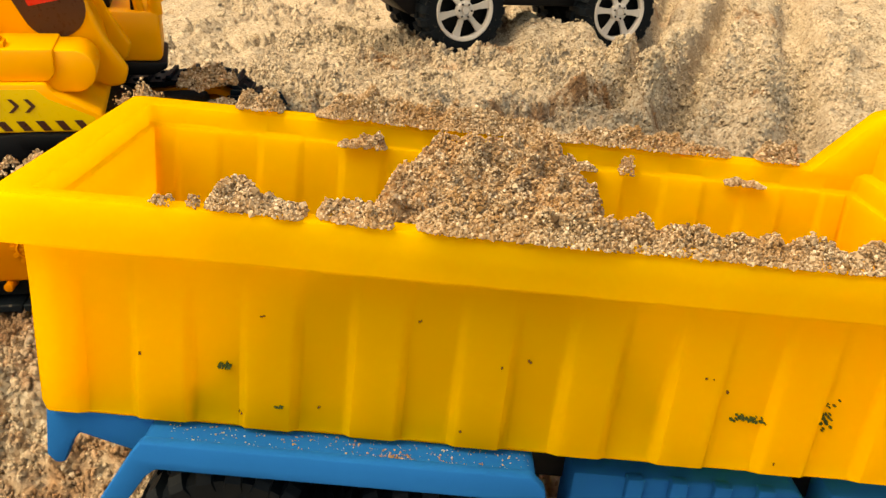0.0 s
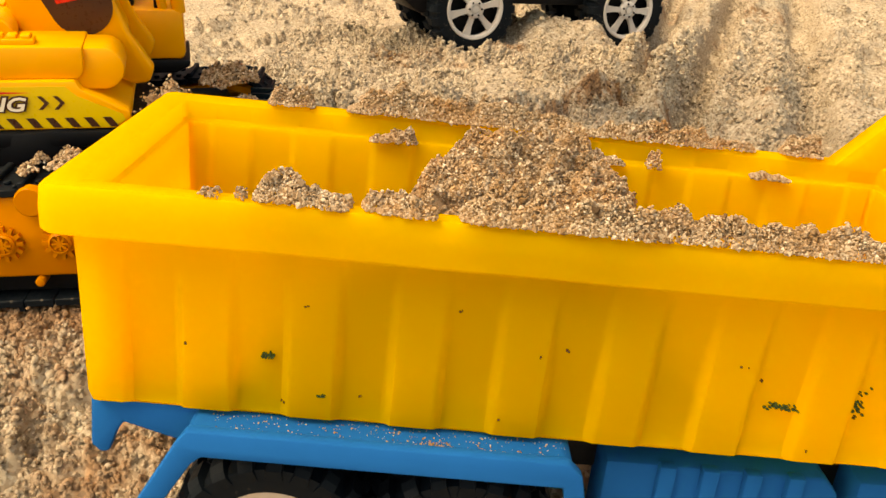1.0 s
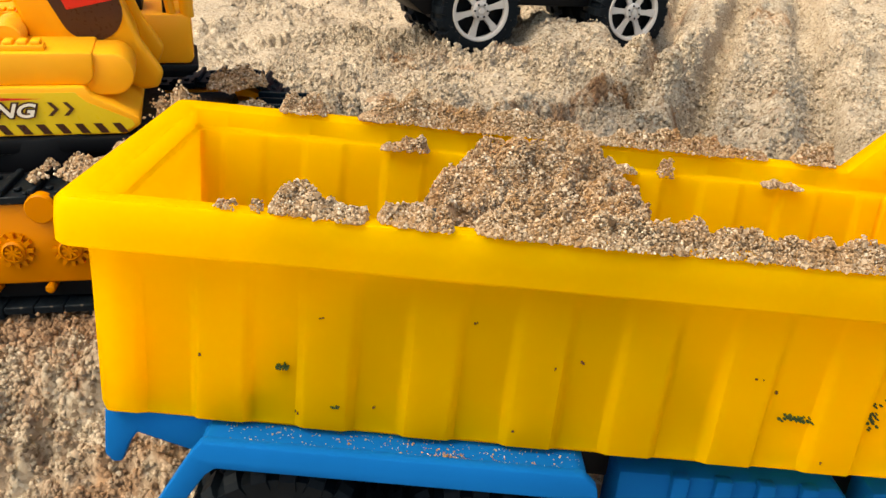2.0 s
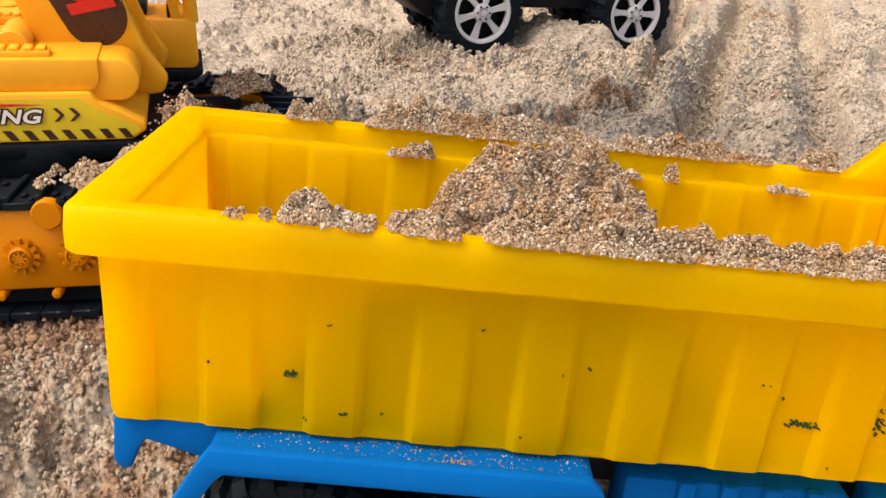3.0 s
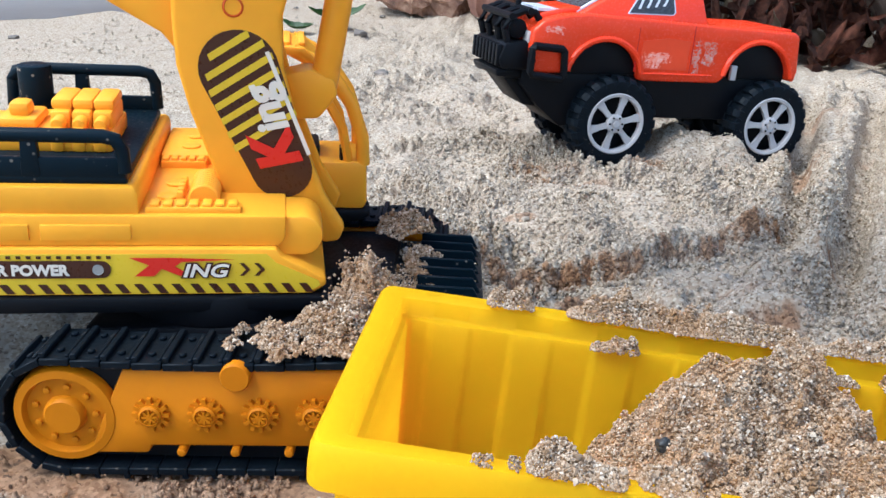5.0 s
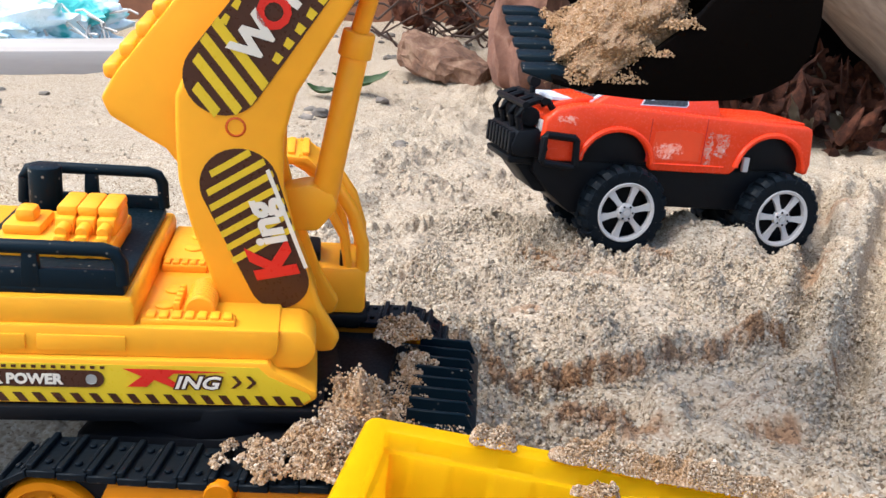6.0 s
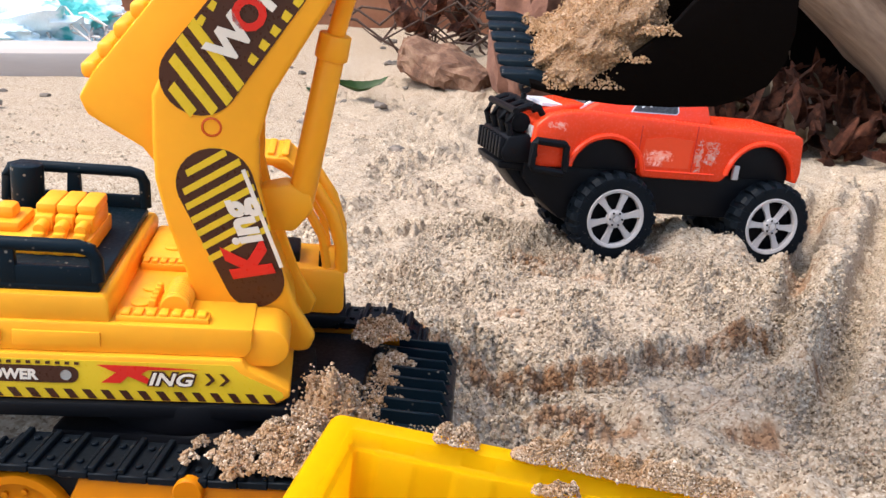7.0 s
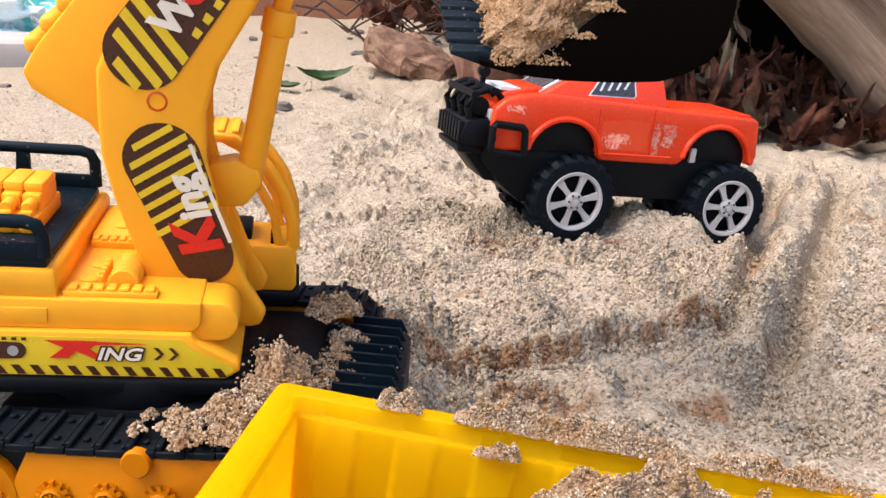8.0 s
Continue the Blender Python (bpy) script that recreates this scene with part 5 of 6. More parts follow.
knuckle = SLEW @ BOOM @ Vector((-0.0300, 0.2485, 0.2030))
tip = TO_MACHINE @ Vector((0.0480, 0.3250, 0.1660))
stick = ex("stick", tube([tuple(knuckle), tuple(knuckle.lerp(tip, 0.3) + Vector((0, 0, 0.022))), tuple(knuckle.lerp(tip, 0.75) + Vector((0, 0, 0.016))), tuple(tip)], [0.008, 0.008, 0.0075, 0.006], 14), BODY_YELLOW)
bucket_outer = [(-0.0165, 0.1208), (-0.0060, 0.1185), (0.0080, 0.1174), (0.0220, 0.1174), (0.0340, 0.1182), (0.0410, 0.1204), (0.0475, 0.1244), (0.0515, 0.1310), (0.0530, 0.1390), (0.0528, 0.1480), (0.0500, 0.1580), (0.0440, 0.1630)]
inner = [(x - 0.0016 * (0.2 + (x > 0.02) * 0.8), z + 0.0018) for x, z in bucket_outer]
bucket = ex("bucket", held(prism(bucket_outer + inner[::-1], BY0, BY1, "y", 0.0004)), BUCKET_BLACK, "large black plastic bucket heaped with sand")
side_poly = [(-0.0090, 0.1196), (0.0080, 0.1180), (0.0220, 0.1180), (0.0340, 0.1188), (0.0406, 0.1210), (0.0470, 0.1249), (0.0509, 0.1313), (0.0524, 0.1392), (0.0522, 0.1480), (0.0494, 0.1580), (0.0400, 0.1610), (0.0290, 0.1505), (0.0200, 0.1392), (0.0060, 0.1280)]
for y0, y1 in ((BY0 - 0.0016, BY0 + 0.0006), (BY1 - 0.0006, BY1 + 0.0016)):
    part("bucket_side", held(prism(side_poly, y0, y1, "y", 0.0004)), BUCKET_BLACK, bucket)
for k in range(6):
    y = BY0 + 0.003 + 0.0098 * k
    part("bucket_tooth", held(prism([(-0.0250, 0.1225), (-0.0246, 0.1238), (-0.0150, 0.1238), (-0.0110, 0.1226), (-0.0110, 0.1192), (-0.0170, 0.1200)], y, y + 0.0056, "y", 0.0005)), BLACK, bucket)


# ---- toy pickup ----
HUB = Vector((0.01774, 0.5150, 0.0253))
PX = Vector((0.91373, 0.39610, -0.09057)).normalized()
PY = Vector((-0.39773, 0.91750, 0.0)).normalized()
PZ = PX.cross(PY)
WR, WW = 0.0248, 0.0195
pickup = thing("toy_pickup", frame_of(HUB - PZ * WR, PX, PY, PZ), "orange-red plastic toy pickup with large black tyres standing on sand", "toy pickup")
LIFT = (0, 0, WR)


def pk(name, bm, mat, label="", parent=None):
    return part(name, bm, mat, pickup if parent is None else parent, label, LIFT if parent is None else None)


WIDE = 0.0640
B0, B1 = 0.0060, WIDE - 0.0060


def slab_body():
    """Lower body: a side outline with two wheel arches, rounded over its long edges."""
    front_arch = arc(-0.0080, 0.0235, 0.0200, 176, 4, 14, 0.0185)
    rear_arch = arc(0.0850, 0.0235, 0.0205, 176, 4, 14, 0.0205)
    poly = [(-0.0460, 0.0245)] + front_arch + [(0.0135, 0.0222), (0.0610, 0.0222)] + rear_arch + [(0.1100, 0.0240), (0.1112, 0.0300), (0.1090, 0.0485), (0.1062, 0.0512), (0.0800, 0.0520), (0.0500, 0.0530), (0.0100, 0.0545), (-0.0200, 0.0556), (-0.0330, 0.0542), (-0.0445, 0.0510), (-0.0500, 0.0460), (-0.0505, 0.0360), (-0.0490, 0.0260)]
    return prism(poly, B0, B1, "y", 0.0016, 3)


body = pk("body", slab_body(), RED)
cabin = bmesh.new()
low = [(-0.0240, 0.0540), (0.0520, 0.0520)]
prof = [(-0.0245, 0.0540), (-0.0100, 0.0625), (0.0030, 0.0705), (0.0090, 0.0728), (0.0250, 0.0738), (0.0400, 0.0735), (0.0460, 0.0718), (0.0480, 0.0680), (0.0515, 0.0525)]
ring_a, ring_b = [], []
for x, z in prof:
    inset = 0.0030 + 0.0060 * (z - 0.0525) / 0.0205
    ring_a.append(cabin.verts.new((x, B0 + inset, z)))
    ring_b.append(cabin.verts.new((x, B1 - inset, z)))
for i in range(len(prof) - 1):
    cabin.faces.new((ring_a[i], ring_a[i + 1], ring_b[i + 1], ring_b[i]))
cabin.faces.new(ring_a), cabin.faces.new(ring_b[::-1])
cabin.faces.new((ring_a[0], ring_b[0], ring_b[-1], ring_a[-1]))
pk("cabin", bevel(cabin, 0.0012, 2), RED)
pk("hood_bulge", prism([(-0.0440, 0.0500), (-0.0220, 0.0552), (-0.0210, 0.0580), (-0.0300, 0.0570), (-0.0430, 0.0535)], 0.0150, WIDE - 0.0150, "y", 0.0010), RED)
for cx, rx, rz in ((-0.0080, 0.0214, 0.0199), (0.0850, 0.0219, 0.0219)):
    for y in (B0 - 0.0002, B1 + 0.0002):
        pts = [(x, y, z) for x, z in arc(cx, 0.0235, rx, 172, 8, 16, rz)]
        pk("wheel_arch_trim", tube(pts, 0.0016, 8), RED)
pk("sill_line", tube([(0.0120, B0 - 0.0002, 0.0262), (0.0560, B0 - 0.0002, 0.0262)], 0.0007, 6), RED)
pk("tailgate", box(0.1080, 0.1118, 0.0110, WIDE - 0.0110, 0.0290, 0.0495, 0.0008), RED)
pk("cargo_floor", box(0.0535, 0.1050, 0.0100, WIDE - 0.0100, 0.0512, 0.0526, 0.0004), RED)
pk("door_seam", box(0.0093, 0.0096, B0 - 0.00025, B0 + 0.001, 0.0270, 0.0500, 0), DECAL_RED)
pk("door_seam", box(0.0420, 0.0424, B0 - 0.00025, B0 + 0.001, 0.0270, 0.0520, 0), DECAL_RED)
SILVER_FILM = plastic("silver_sticker", (0.66, 0.66, 0.68), 0.3, 0.0)
SMOKE_FILM = plastic("smoked_window_sticker", (0.05, 0.052, 0.058), 0.25, 0.0)


def tilted(x, z):
    """A point on the slanting cabin side."""
    return (x, B0 + 0.0030 + 0.0060 * (z - 0.0525) / 0.0205 - 0.00025, z)


def side_film(name, pts, mat, lift=0.0):
    bm = bmesh.new()
    a = [bm.verts.new((p[0], p[1] - lift, p[2])) for p in map(lambda q: tilted(*q), pts)]
    b = [bm.verts.new((v.co.x, v.co.y + 0.0004, v.co.z)) for v in a]
    bm.faces.new(a), bm.faces.new(b[::-1])
    for i in range(len(a)):
        j = (i + 1) % len(a)
        bm.faces.new((a[i], b[i], b[j], a[j]))
    return pk(name, bm, mat)


side_film("window_border", [(0.0030, 0.0562), (0.0120, 0.0690), (0.0300, 0.0700), (0.0315, 0.0580), (0.0300, 0.0565)], SILVER_FILM)
side_film("window_sticker", [(0.0042, 0.0568), (0.0125, 0.0683), (0.0294, 0.0693), (0.0306, 0.0580), (0.0295, 0.0570)], SMOKE_FILM, 0.0002)
for k in range(4):
    x = 0.0090 + 0.0048 * k
    side_film("window_glint", [(x, 0.0590 + 0.0006 * k), (x + 0.0040, 0.0670), (x + 0.0052, 0.0670), (x + 0.0014, 0.0590 + 0.0006 * k)], SILVER_FILM, 0.0004)
ws = bmesh.new()
q = [(-0.0235, 0.0149, 0.0549), (0.0020, 0.0160, 0.0702), (0.0020, WIDE - 0.0160, 0.0702), (-0.0235, WIDE - 0.0149, 0.0549)]
n = Vector((-0.53, 0, 0.85)) * 0.0006
wv = [ws.verts.new(Vector(p) + n * 1.6) for p in q] + [ws.verts.new(Vector(p)) for p in q]
for f in ((0, 1, 2, 3), (7, 6, 5, 4), (0, 4, 5, 1), (1, 5, 6, 2), (2, 6, 7, 3), (3, 7, 4, 0)):
    ws.faces.new([wv[i] for i in f])
pk("windscreen_sticker", ws, SILVER_FILM)
ws2 = bmesh.new()
q = [(-0.0215, 0.0175, 0.0562), (-0.0002, 0.0185, 0.0690), (-0.0002, WIDE - 0.0185, 0.0690), (-0.0215, WIDE - 0.0175, 0.0562)]
wv = [ws2.verts.new(Vector(p) + n * 2.2) for p in q] + [ws2.verts.new(Vector(p)) for p in q]
for f in ((0, 1, 2, 3), (7, 6, 5, 4), (0, 4, 5, 1), (1, 5, 6, 2), (2, 6, 7, 3), (3, 7, 4, 0)):
    ws2.faces.new([wv[i] for i in f])
pk("windscreen_sticker", ws2, SMOKE_FILM)
pk("hood_sticker", prism([(-0.0440, 0.0180), (-0.0260, 0.0160), (-0.0260, WIDE - 0.0160), (-0.0440, WIDE - 0.0180)], 0.0546, 0.0562, "z", 0), SILVER_FILM)


FADED = plastic("faded_red_sticker", (0.88, 0.080, 0.020), 0.38, 0.20, dirty=0.20, dirt=(0.70, 0.30, 0.22), glow_colour=(0.95, 0.10, 0.02))
RUBBED = rough_stuff("rubbed_white_film", [(0.35, (0.86, 0.15, 0.07)), (0.5, (0.80, 0.28, 0.19)), (0.7, (0.80, 0.48, 0.40))], 420, 0.6, 0.1, 0.0001)


def rubbed_patch(x0, x1, z0, z1, seed, keep=0.0):
    """A ragged remnant of white film: small scales where the noise leaves some."""
    bm = bmesh.new()
    step = 0.00028
    gx, gz_ = np.meshgrid(np.arange(x0, x1, step), np.arange(z0, z1, step), indexing="ij")
    e = 1 - ((gx - (x0 + x1) / 2) / ((x1 - x0) / 2)) ** 2 - ((gz_ - (z0 + z1) / 2) / ((z1 - z0) / 2)) ** 2
    full = 0.55 * fbm(gx, gz_, 230, 2, seed) + 0.85 * fbm(gx, gz_, 1500, 2, seed + 5, 0.8) + 0.75 * e > 0.28 - keep
    for x, z in zip(gx[full], gz_[full]):
        bm.faces.new([bm.verts.new((x + a * step, B0 - 0.00045, z + c * step)) for a, c in ((0, 0), (1, 0), (1, 1), (0, 1))])
    bmesh.ops.remove_doubles(bm, verts=bm.verts[:], dist=0.00005)
    return bm


door_film = pk("door_sticker", prism([(0.0115, 0.0285), (0.0400, 0.0285), (0.0404, 0.0440), (0.0270, 0.0452), (0.0125, 0.0432)], B0 - 0.0003, B0 + 0.001, "y", 0), FADED, "faded red sticker rubbed white")
pk("rubbed_film", rubbed_patch(0.0118, 0.0300, 0.0290, 0.0375, 5), RUBBED, "remnant of white sticker film")
pk("rubbed_film", rubbed_patch(0.0425, 0.0475, 0.0270, 0.0450, 9), RUBBED, "remnant of white sticker film")
pk("rubbed_film", rubbed_patch(0.0480, 0.0570, 0.0310, 0.0440, 12, -0.1), RUBBED, "remnant of white sticker film")
pk("rubbed_film", rubbed_patch(-0.0440, -0.0330, 0.0440, 0.0490, 17, -0.3), RUBBED, "remnant of white sticker film")

pk("chassis", prism([(-0.0400, 0.0255), (0.1060, 0.0255), (0.1060, 0.0090), (0.0980, 0.0040), (0.0700, 0.0010), (0.0200, 0.0015), (-0.0060, -0.0030), (-0.0280, -0.0040), (-0.0420, 0.0070), (-0.0520, 0.0180), (-0.0520, 0.0255)], 0.0110, WIDE - 0.0110, "y", 0.0010), BLACK_CLEAN)
pk("wheel_well", box(-0.0280, 0.0120, 0.0095, WIDE - 0.0095, 0.0245, 0.0425, 0.0008), BLACK_CLEAN)
pk("wheel_well", box(0.0700, 0.1050, 0.0095, WIDE - 0.0095, 0.0245, 0.0445, 0.0008), BLACK_CLEAN)
pk("suspension_tab", box(0.0690, 0.0725, 0.0066, 0.0090, 0.0240, 0.0320, 0.0004), SILVER)
FR = 0.0085
bumper = pk("front_bumper", prism([(x + FR, z) for x, z in ((-0.0720, 0.0250), (-0.0740, 0.0300), (-0.0715, 0.0385), (-0.0600, 0.0400), (-0.0560, 0.0390), (-0.0560, 0.0250))], 0.0100, WIDE - 0.0100, "y", 0.0014), BLACK_CLEAN)
for k in range(8):
    part("bumper_rib", box(-0.0750 + FR, -0.0722 + FR, 0.0115 + 0.0053 * k, 0.0145 + 0.0053 * k, 0.0265, 0.0375, 0.0005), BLACK_CLEAN, bumper)
part("bumper_lip", prism([(x + FR, z) for x, z in ((-0.0735, 0.0210), (-0.0745, 0.0245), (-0.0560, 0.0255), (-0.0560, 0.0200))], 0.0130, WIDE - 0.0130, "y", 0.0010), BLACK_CLEAN, bumper)
part("skid_plate", prism([(x + FR, z) for x, z in ((-0.0700, 0.0215), (-0.0520, 0.0215), (-0.0440, 0.0050), (-0.0560, 0.0060))], 0.0160, WIDE - 0.0160, "y", 0.0010), BLACK_CLEAN, bumper)
part("winch", rod((-0.0640 + FR, 0.0140, 0.0455), (-0.0640 + FR, WIDE - 0.0140, 0.0455), 0.0050, 0.0050, 20), BLACK_CLEAN, bumper)
for y in (0.0130, 0.0245, 0.0395, 0.0510):
    part("bull_bar", tube([(x + FR, y, z) for x, z in ((-0.0690, 0.0380), (-0.0715, 0.0450), (-0.0690, 0.0515), (-0.0620, 0.0545), (-0.0560, 0.0540), (-0.0520, 0.0490), (-0.0520, 0.0400))], 0.0019, 8), BLACK_CLEAN, bumper)
for x, z in ((-0.0690, 0.0518), (-0.0590, 0.0546)):
    part("bull_bar_cross", tube([(x + FR, 0.0100, z), (x + FR, WIDE - 0.0100, z)], 0.0019, 8), BLACK_CLEAN, bumper)
for y in (0.0035, WIDE - 0.0035):
    ring = [(x + 0.0060, y, z) for x, z in ((-0.0555, 0.0385), (-0.0400, 0.0375), (-0.0388, 0.0362), (-0.0380, 0.0235), (-0.0392, 0.0222), (-0.0555, 0.0240), (-0.0567, 0.0252), (-0.0568, 0.0372))]
    part("side_ring", tube(ring, 0.0020, 8, True), BLACK_CLEAN, bumper)
    part("side_ring_bar", tube([(-0.0500, y, 0.0310), (-0.0480, 0.012 if y < 0.03 else WIDE - 0.012, 0.0310)], 0.0018, 8), BLACK_CLEAN, bumper)
part("lamp_bracket", rod((-0.0590 + FR, 0.0300, 0.0540), (-0.0590 + FR, 0.0300, 0.0600), 0.0016), BLACK_CLEAN, bumper)
part("spot_lamp", lathe([(0.0001, -0.003), (0.0030, -0.003), (0.0034, 0.0), (0.0024, 0.004), (0.0001, 0.005)], 18, (-0.0590 + FR, 0.0300, 0.0625)), BLACK_CLEAN, bumper)
pk("head_lamp", box(-0.0512, -0.0495, 0.0095, 0.0180, 0.0390, 0.0450, 0.0006), SILVER)


def alloy_rim(r, w):
    """A six-spoke rim facing -y, with a hexagonal hub."""
    bm = bmesh.new()
    add_lathe(bm, [(r, 0.14 * w), (r, 0.02 * w), (r * 0.97, 0.0), (r * 0.88, 0.02 * w), (r * 0.86, 0.10 * w), (r * 0.86, 0.16 * w)], 40, caps=False)
    for k in range(6):
        a = math.pi / 3 * k + 0.25
        c, s = math.cos(a), math.sin(a)
        shape = [(0.16, -0.085), (0.55, -0.085), (0.90, -0.14), (0.90, 0.14), (0.55, 0.085), (0.16, 0.085)]
        add_prism(bm, [(r * (c * p - s * q), r * (s * p + c * q)) for p, q in shape], 0.05 * w + 0.00002 * k, 0.14 * w)
    add_lathe(bm, [(r * 0.30, 0.14 * w), (r * 0.30, 0.02 * w), (r * 0.26, 0.0), (r * 0.17, 0.0), (r * 0.16, 0.03 * w), (0.0001, 0.03 * w)], 24)
    add_prism(bm, [(r * 0.11 * math.cos(a), r * 0.11 * math.sin(a)) for a in np.linspace(0, 2 * math.pi, 7)[:-1]], -0.02 * w, 0.05 * w)
    return bm


wheel = None
for x in (0.0, 0.0959):
    for near in (True, False):
        turn = Matrix.Rotation(0.3 if x > 0 else 0.0, 4, "Y") if near else Matrix.Rotation(math.pi, 4, "Z")
        m = Matrix.Translation((x, 0.0 if near else WIDE, WR)) @ turn
        if wheel is None:
            wheel = part("wheel", tyre_mesh(WR, WW, 0.0018), RUBBER, pickup, "black rubber tyre with deep tread")
            wheel.matrix_basis = m
            tread_blocks(wheel, WR, WW, 20, 0.0018)
            part("rim", alloy_rim(WR * 0.66, WW), SILVER, wheel, "silver six-spoke rim")
            nuts = 6
            for k in range(nuts):
                a = math.pi / 3 * k
                part("wheel_nut", add_prism(bmesh.new(), [(WR * 0.66 * 0.22 * math.cos(a) + 0.0006 * math.cos(b), WR * 0.66 * 0.22 * math.sin(a) + 0.0006 * math.sin(b)) for b in np.linspace(0, 2 * math.pi, 7)[:-1]], -0.0004, 0.0006), BLACK_CLEAN, wheel)
            part("brake_disc", lathe([(0.0001, 0.42 * WW), (WR * 0.66, 0.42 * WW), (WR * 0.66, 0.55 * WW), (0.0001, 0.55 * WW)], 24), BLACK_CLEAN, wheel)
        else:
            again(wheel, m)
for x in (0.0, 0.0959):
    pk("axle", rod((x, 0.010, 0.0), (x, WIDE - 0.010, 0.0), 0.0025), BLACK_CLEAN)
    pk("axle_mount", box(x - 0.006, x + 0.006, 0.0200, WIDE - 0.0200, -0.003, 0.008, 0.0008), BLACK_CLEAN)


# ---- loose sand ----
def to_world(m, pts):
    pts = np.asarray(pts, float)
    a = np.array(m)
    return pts @ a[:3, :3].T + a[:3, 3]


MOIST_CORE = rough_stuff("moist_packed_sand", [(0.35, (0.26, 0.14, 0.065)), (0.5, (0.44, 0.27, 0.145)), (0.68, (0.54, 0.38, 0.23))], 900, 0.9, 1.0, 0.0012)


def pile(name, pts, size, seed, label, core=None, spread=0.35, settle=False, grains=None):
    if settle:
        pts = to_world(SETTLE, pts)
        if core is not None:
            core.transform(SETTLE)
    v, f = grain_mesh(pts, size, seed, spread)
    ob = part(name, (v, f), GRAINS if grains is None else grains, smooth=False)
    tagged(ob, label, "sand", "", "stuff")
    if core is not None:
        part("packed_sand", core, MOIST_CORE, ob)
    return ob


BED_FRAME = frame_of(RIM, AX_L, AX_W, AX_N)
FLOOR_N = -0.0345


def mound_height(u, v):
    """Height of the sand in the bed, in the bed's own frame."""
    u, v = np.asarray(u, float), np.asarray(v, float)
    u = u + 0.0050 * fbm(u, v, 55, 3, 57)
    toe = 0.0195 + 0.42 * np.clip(v - 0.010, 0, 0.05)
    left = 0.5 * smooth01(u, toe, toe + 0.034) + 0.5 * np.clip((u - toe) / 0.034, 0, 1)
    right = 1 - smooth01(u, 0.084, 0.106)
    top = -0.0034 + 0.0040 * np.exp(-(((v - 0.048) / 0.016) ** 2)) * smooth01(u, 0.050, 0.066)
    h = FLOOR_N + (top - FLOOR_N) * left * right
    h += smooth01(left * right, 0.0, 0.35) * (0.0030 * fbm(u, v, 95, 3, 51) + 0.0046 * cells(u, v, 0.0068, 61) + 0.0027 * cells(u, v, 0.0032, 62) + 0.0008 * cells(u, v, 0.0016, 63) - 0.0044)
    return h


def height_core(fn, m, u0, u1, v0, v1, step, floor):
    us, vs = np.arange(u0, u1 + step / 2, step), np.arange(v0, v1 + step / 2, step)
    gu, gv = np.meshgrid(us, vs, indexing="ij")
    gn = np.maximum(fn(gu, gv), floor)
    v = to_world(m, np.stack([gu, gv, gn], -1).reshape(-1, 3))
    ny = len(vs)
    i, j = np.meshgrid(np.arange(len(us) - 1), np.arange(ny - 1), indexing="ij")
    keep = (np.maximum.reduce([gn[:-1, :-1], gn[1:, :-1], gn[:-1, 1:], gn[1:, 1:]]) > floor + 1e-5).ravel()
    a = (i * ny + j).ravel()[keep]
    return v.tolist(), np.stack([a, a + ny, a + ny + 1, a + 1], -1).tolist()


rs = np.random.default_rng(5)
u, v = rs.uniform(0.018, 0.118, 105000), rs.uniform(0.0074, 0.0582, 105000)
h = mound_height(u, v)
ok = h > FLOOR_N + 0.0004
u, v, h = u[ok], v[ok], h[ok]
mound_pts = to_world(BED_FRAME, np.stack([u, v, h + rs.uniform(-0.0003, 0.0004, len(u))], -1))
pile("sand_heap", mound_pts, 0.00023, 7, "heap of coarse tan sand lying in the yellow tipper bed", height_core(lambda a, b: mound_height(a, b) - 0.0005, BED_FRAME, 0.016, 0.120, 0.0072, 0.0585, 0.0008, FLOOR_N + 0.0002))


def ridge_points(spans, seed):
    """Sand strewn along a rim: spans of (u0, u1, v0, v1, height, count)."""
    rg = np.random.default_rng(seed)
    out = []
    for u0, u1, v0, v1, top, count in spans:
        uu, vv_ = rg.uniform(u0, u1, count), rg.uniform(v0, v1, count)
        s = (uu - u0) / (u1 - u0)
        w = (vv_ - v0) / (v1 - v0)
        ragged = 1.0 + 0.55 * fbm(uu, vv_, 120, 3, seed + 3, 0.6)
        env = np.clip(np.minimum(s, 1 - s) * 6, 0, 1) ** 0.7 * np.clip(np.minimum(w, 1 - w) * 3.4, 0, 1) ** 0.7
        env = np.clip(env * 1.35 * np.clip(ragged, 0, 2) - 0.22, 0, 1.15)
        bumpy = 0.55 + 0.45 * cells(uu, vv_, 0.0030, seed) + 0.22 * fbm(uu, vv_, 330, 2, seed + 9)
        hh = top * env * np.clip(bumpy, 0.02, 1.4)
        keep = hh > 0.06 * top
        lv = rg.uniform(0.10, 1.0, count) ** 0.5
        out.append(np.stack([uu, vv_, 0.0002 + hh * lv], -1)[keep])
    return np.concatenate(out)


near_rim = [(0.0225, 0.0255, 0.0006, 0.0040, 0.0014, 121), (0.0275, 0.0292, 0.0010, 0.0035, 0.0012, 81), (0.0298, 0.0400, 0.0002, 0.0066, 0.0036, 4050), (0.0385, 0.0440, -0.0004, 0.0052, 0.0028, 1215), (0.0450, 0.0540, -0.0006, 0.0060, 0.0030, 2565), (0.0535, 0.0560, -0.0004, 0.0030, 0.0016, 216), (0.0585, 0.0890, -0.0008, 0.0074, 0.0044, 14850), (0.0820, 0.1100, 0.0000, 0.0064, 0.0034, 8370), (0.1010, 0.1350, -0.0003, 0.0064, 0.0032, 9450)]
pile("rim_sand", to_world(BED_FRAME, ridge_points(near_rim, 71)), 0.00021, 17, "coarse sand strewn along the near rim of the bed")
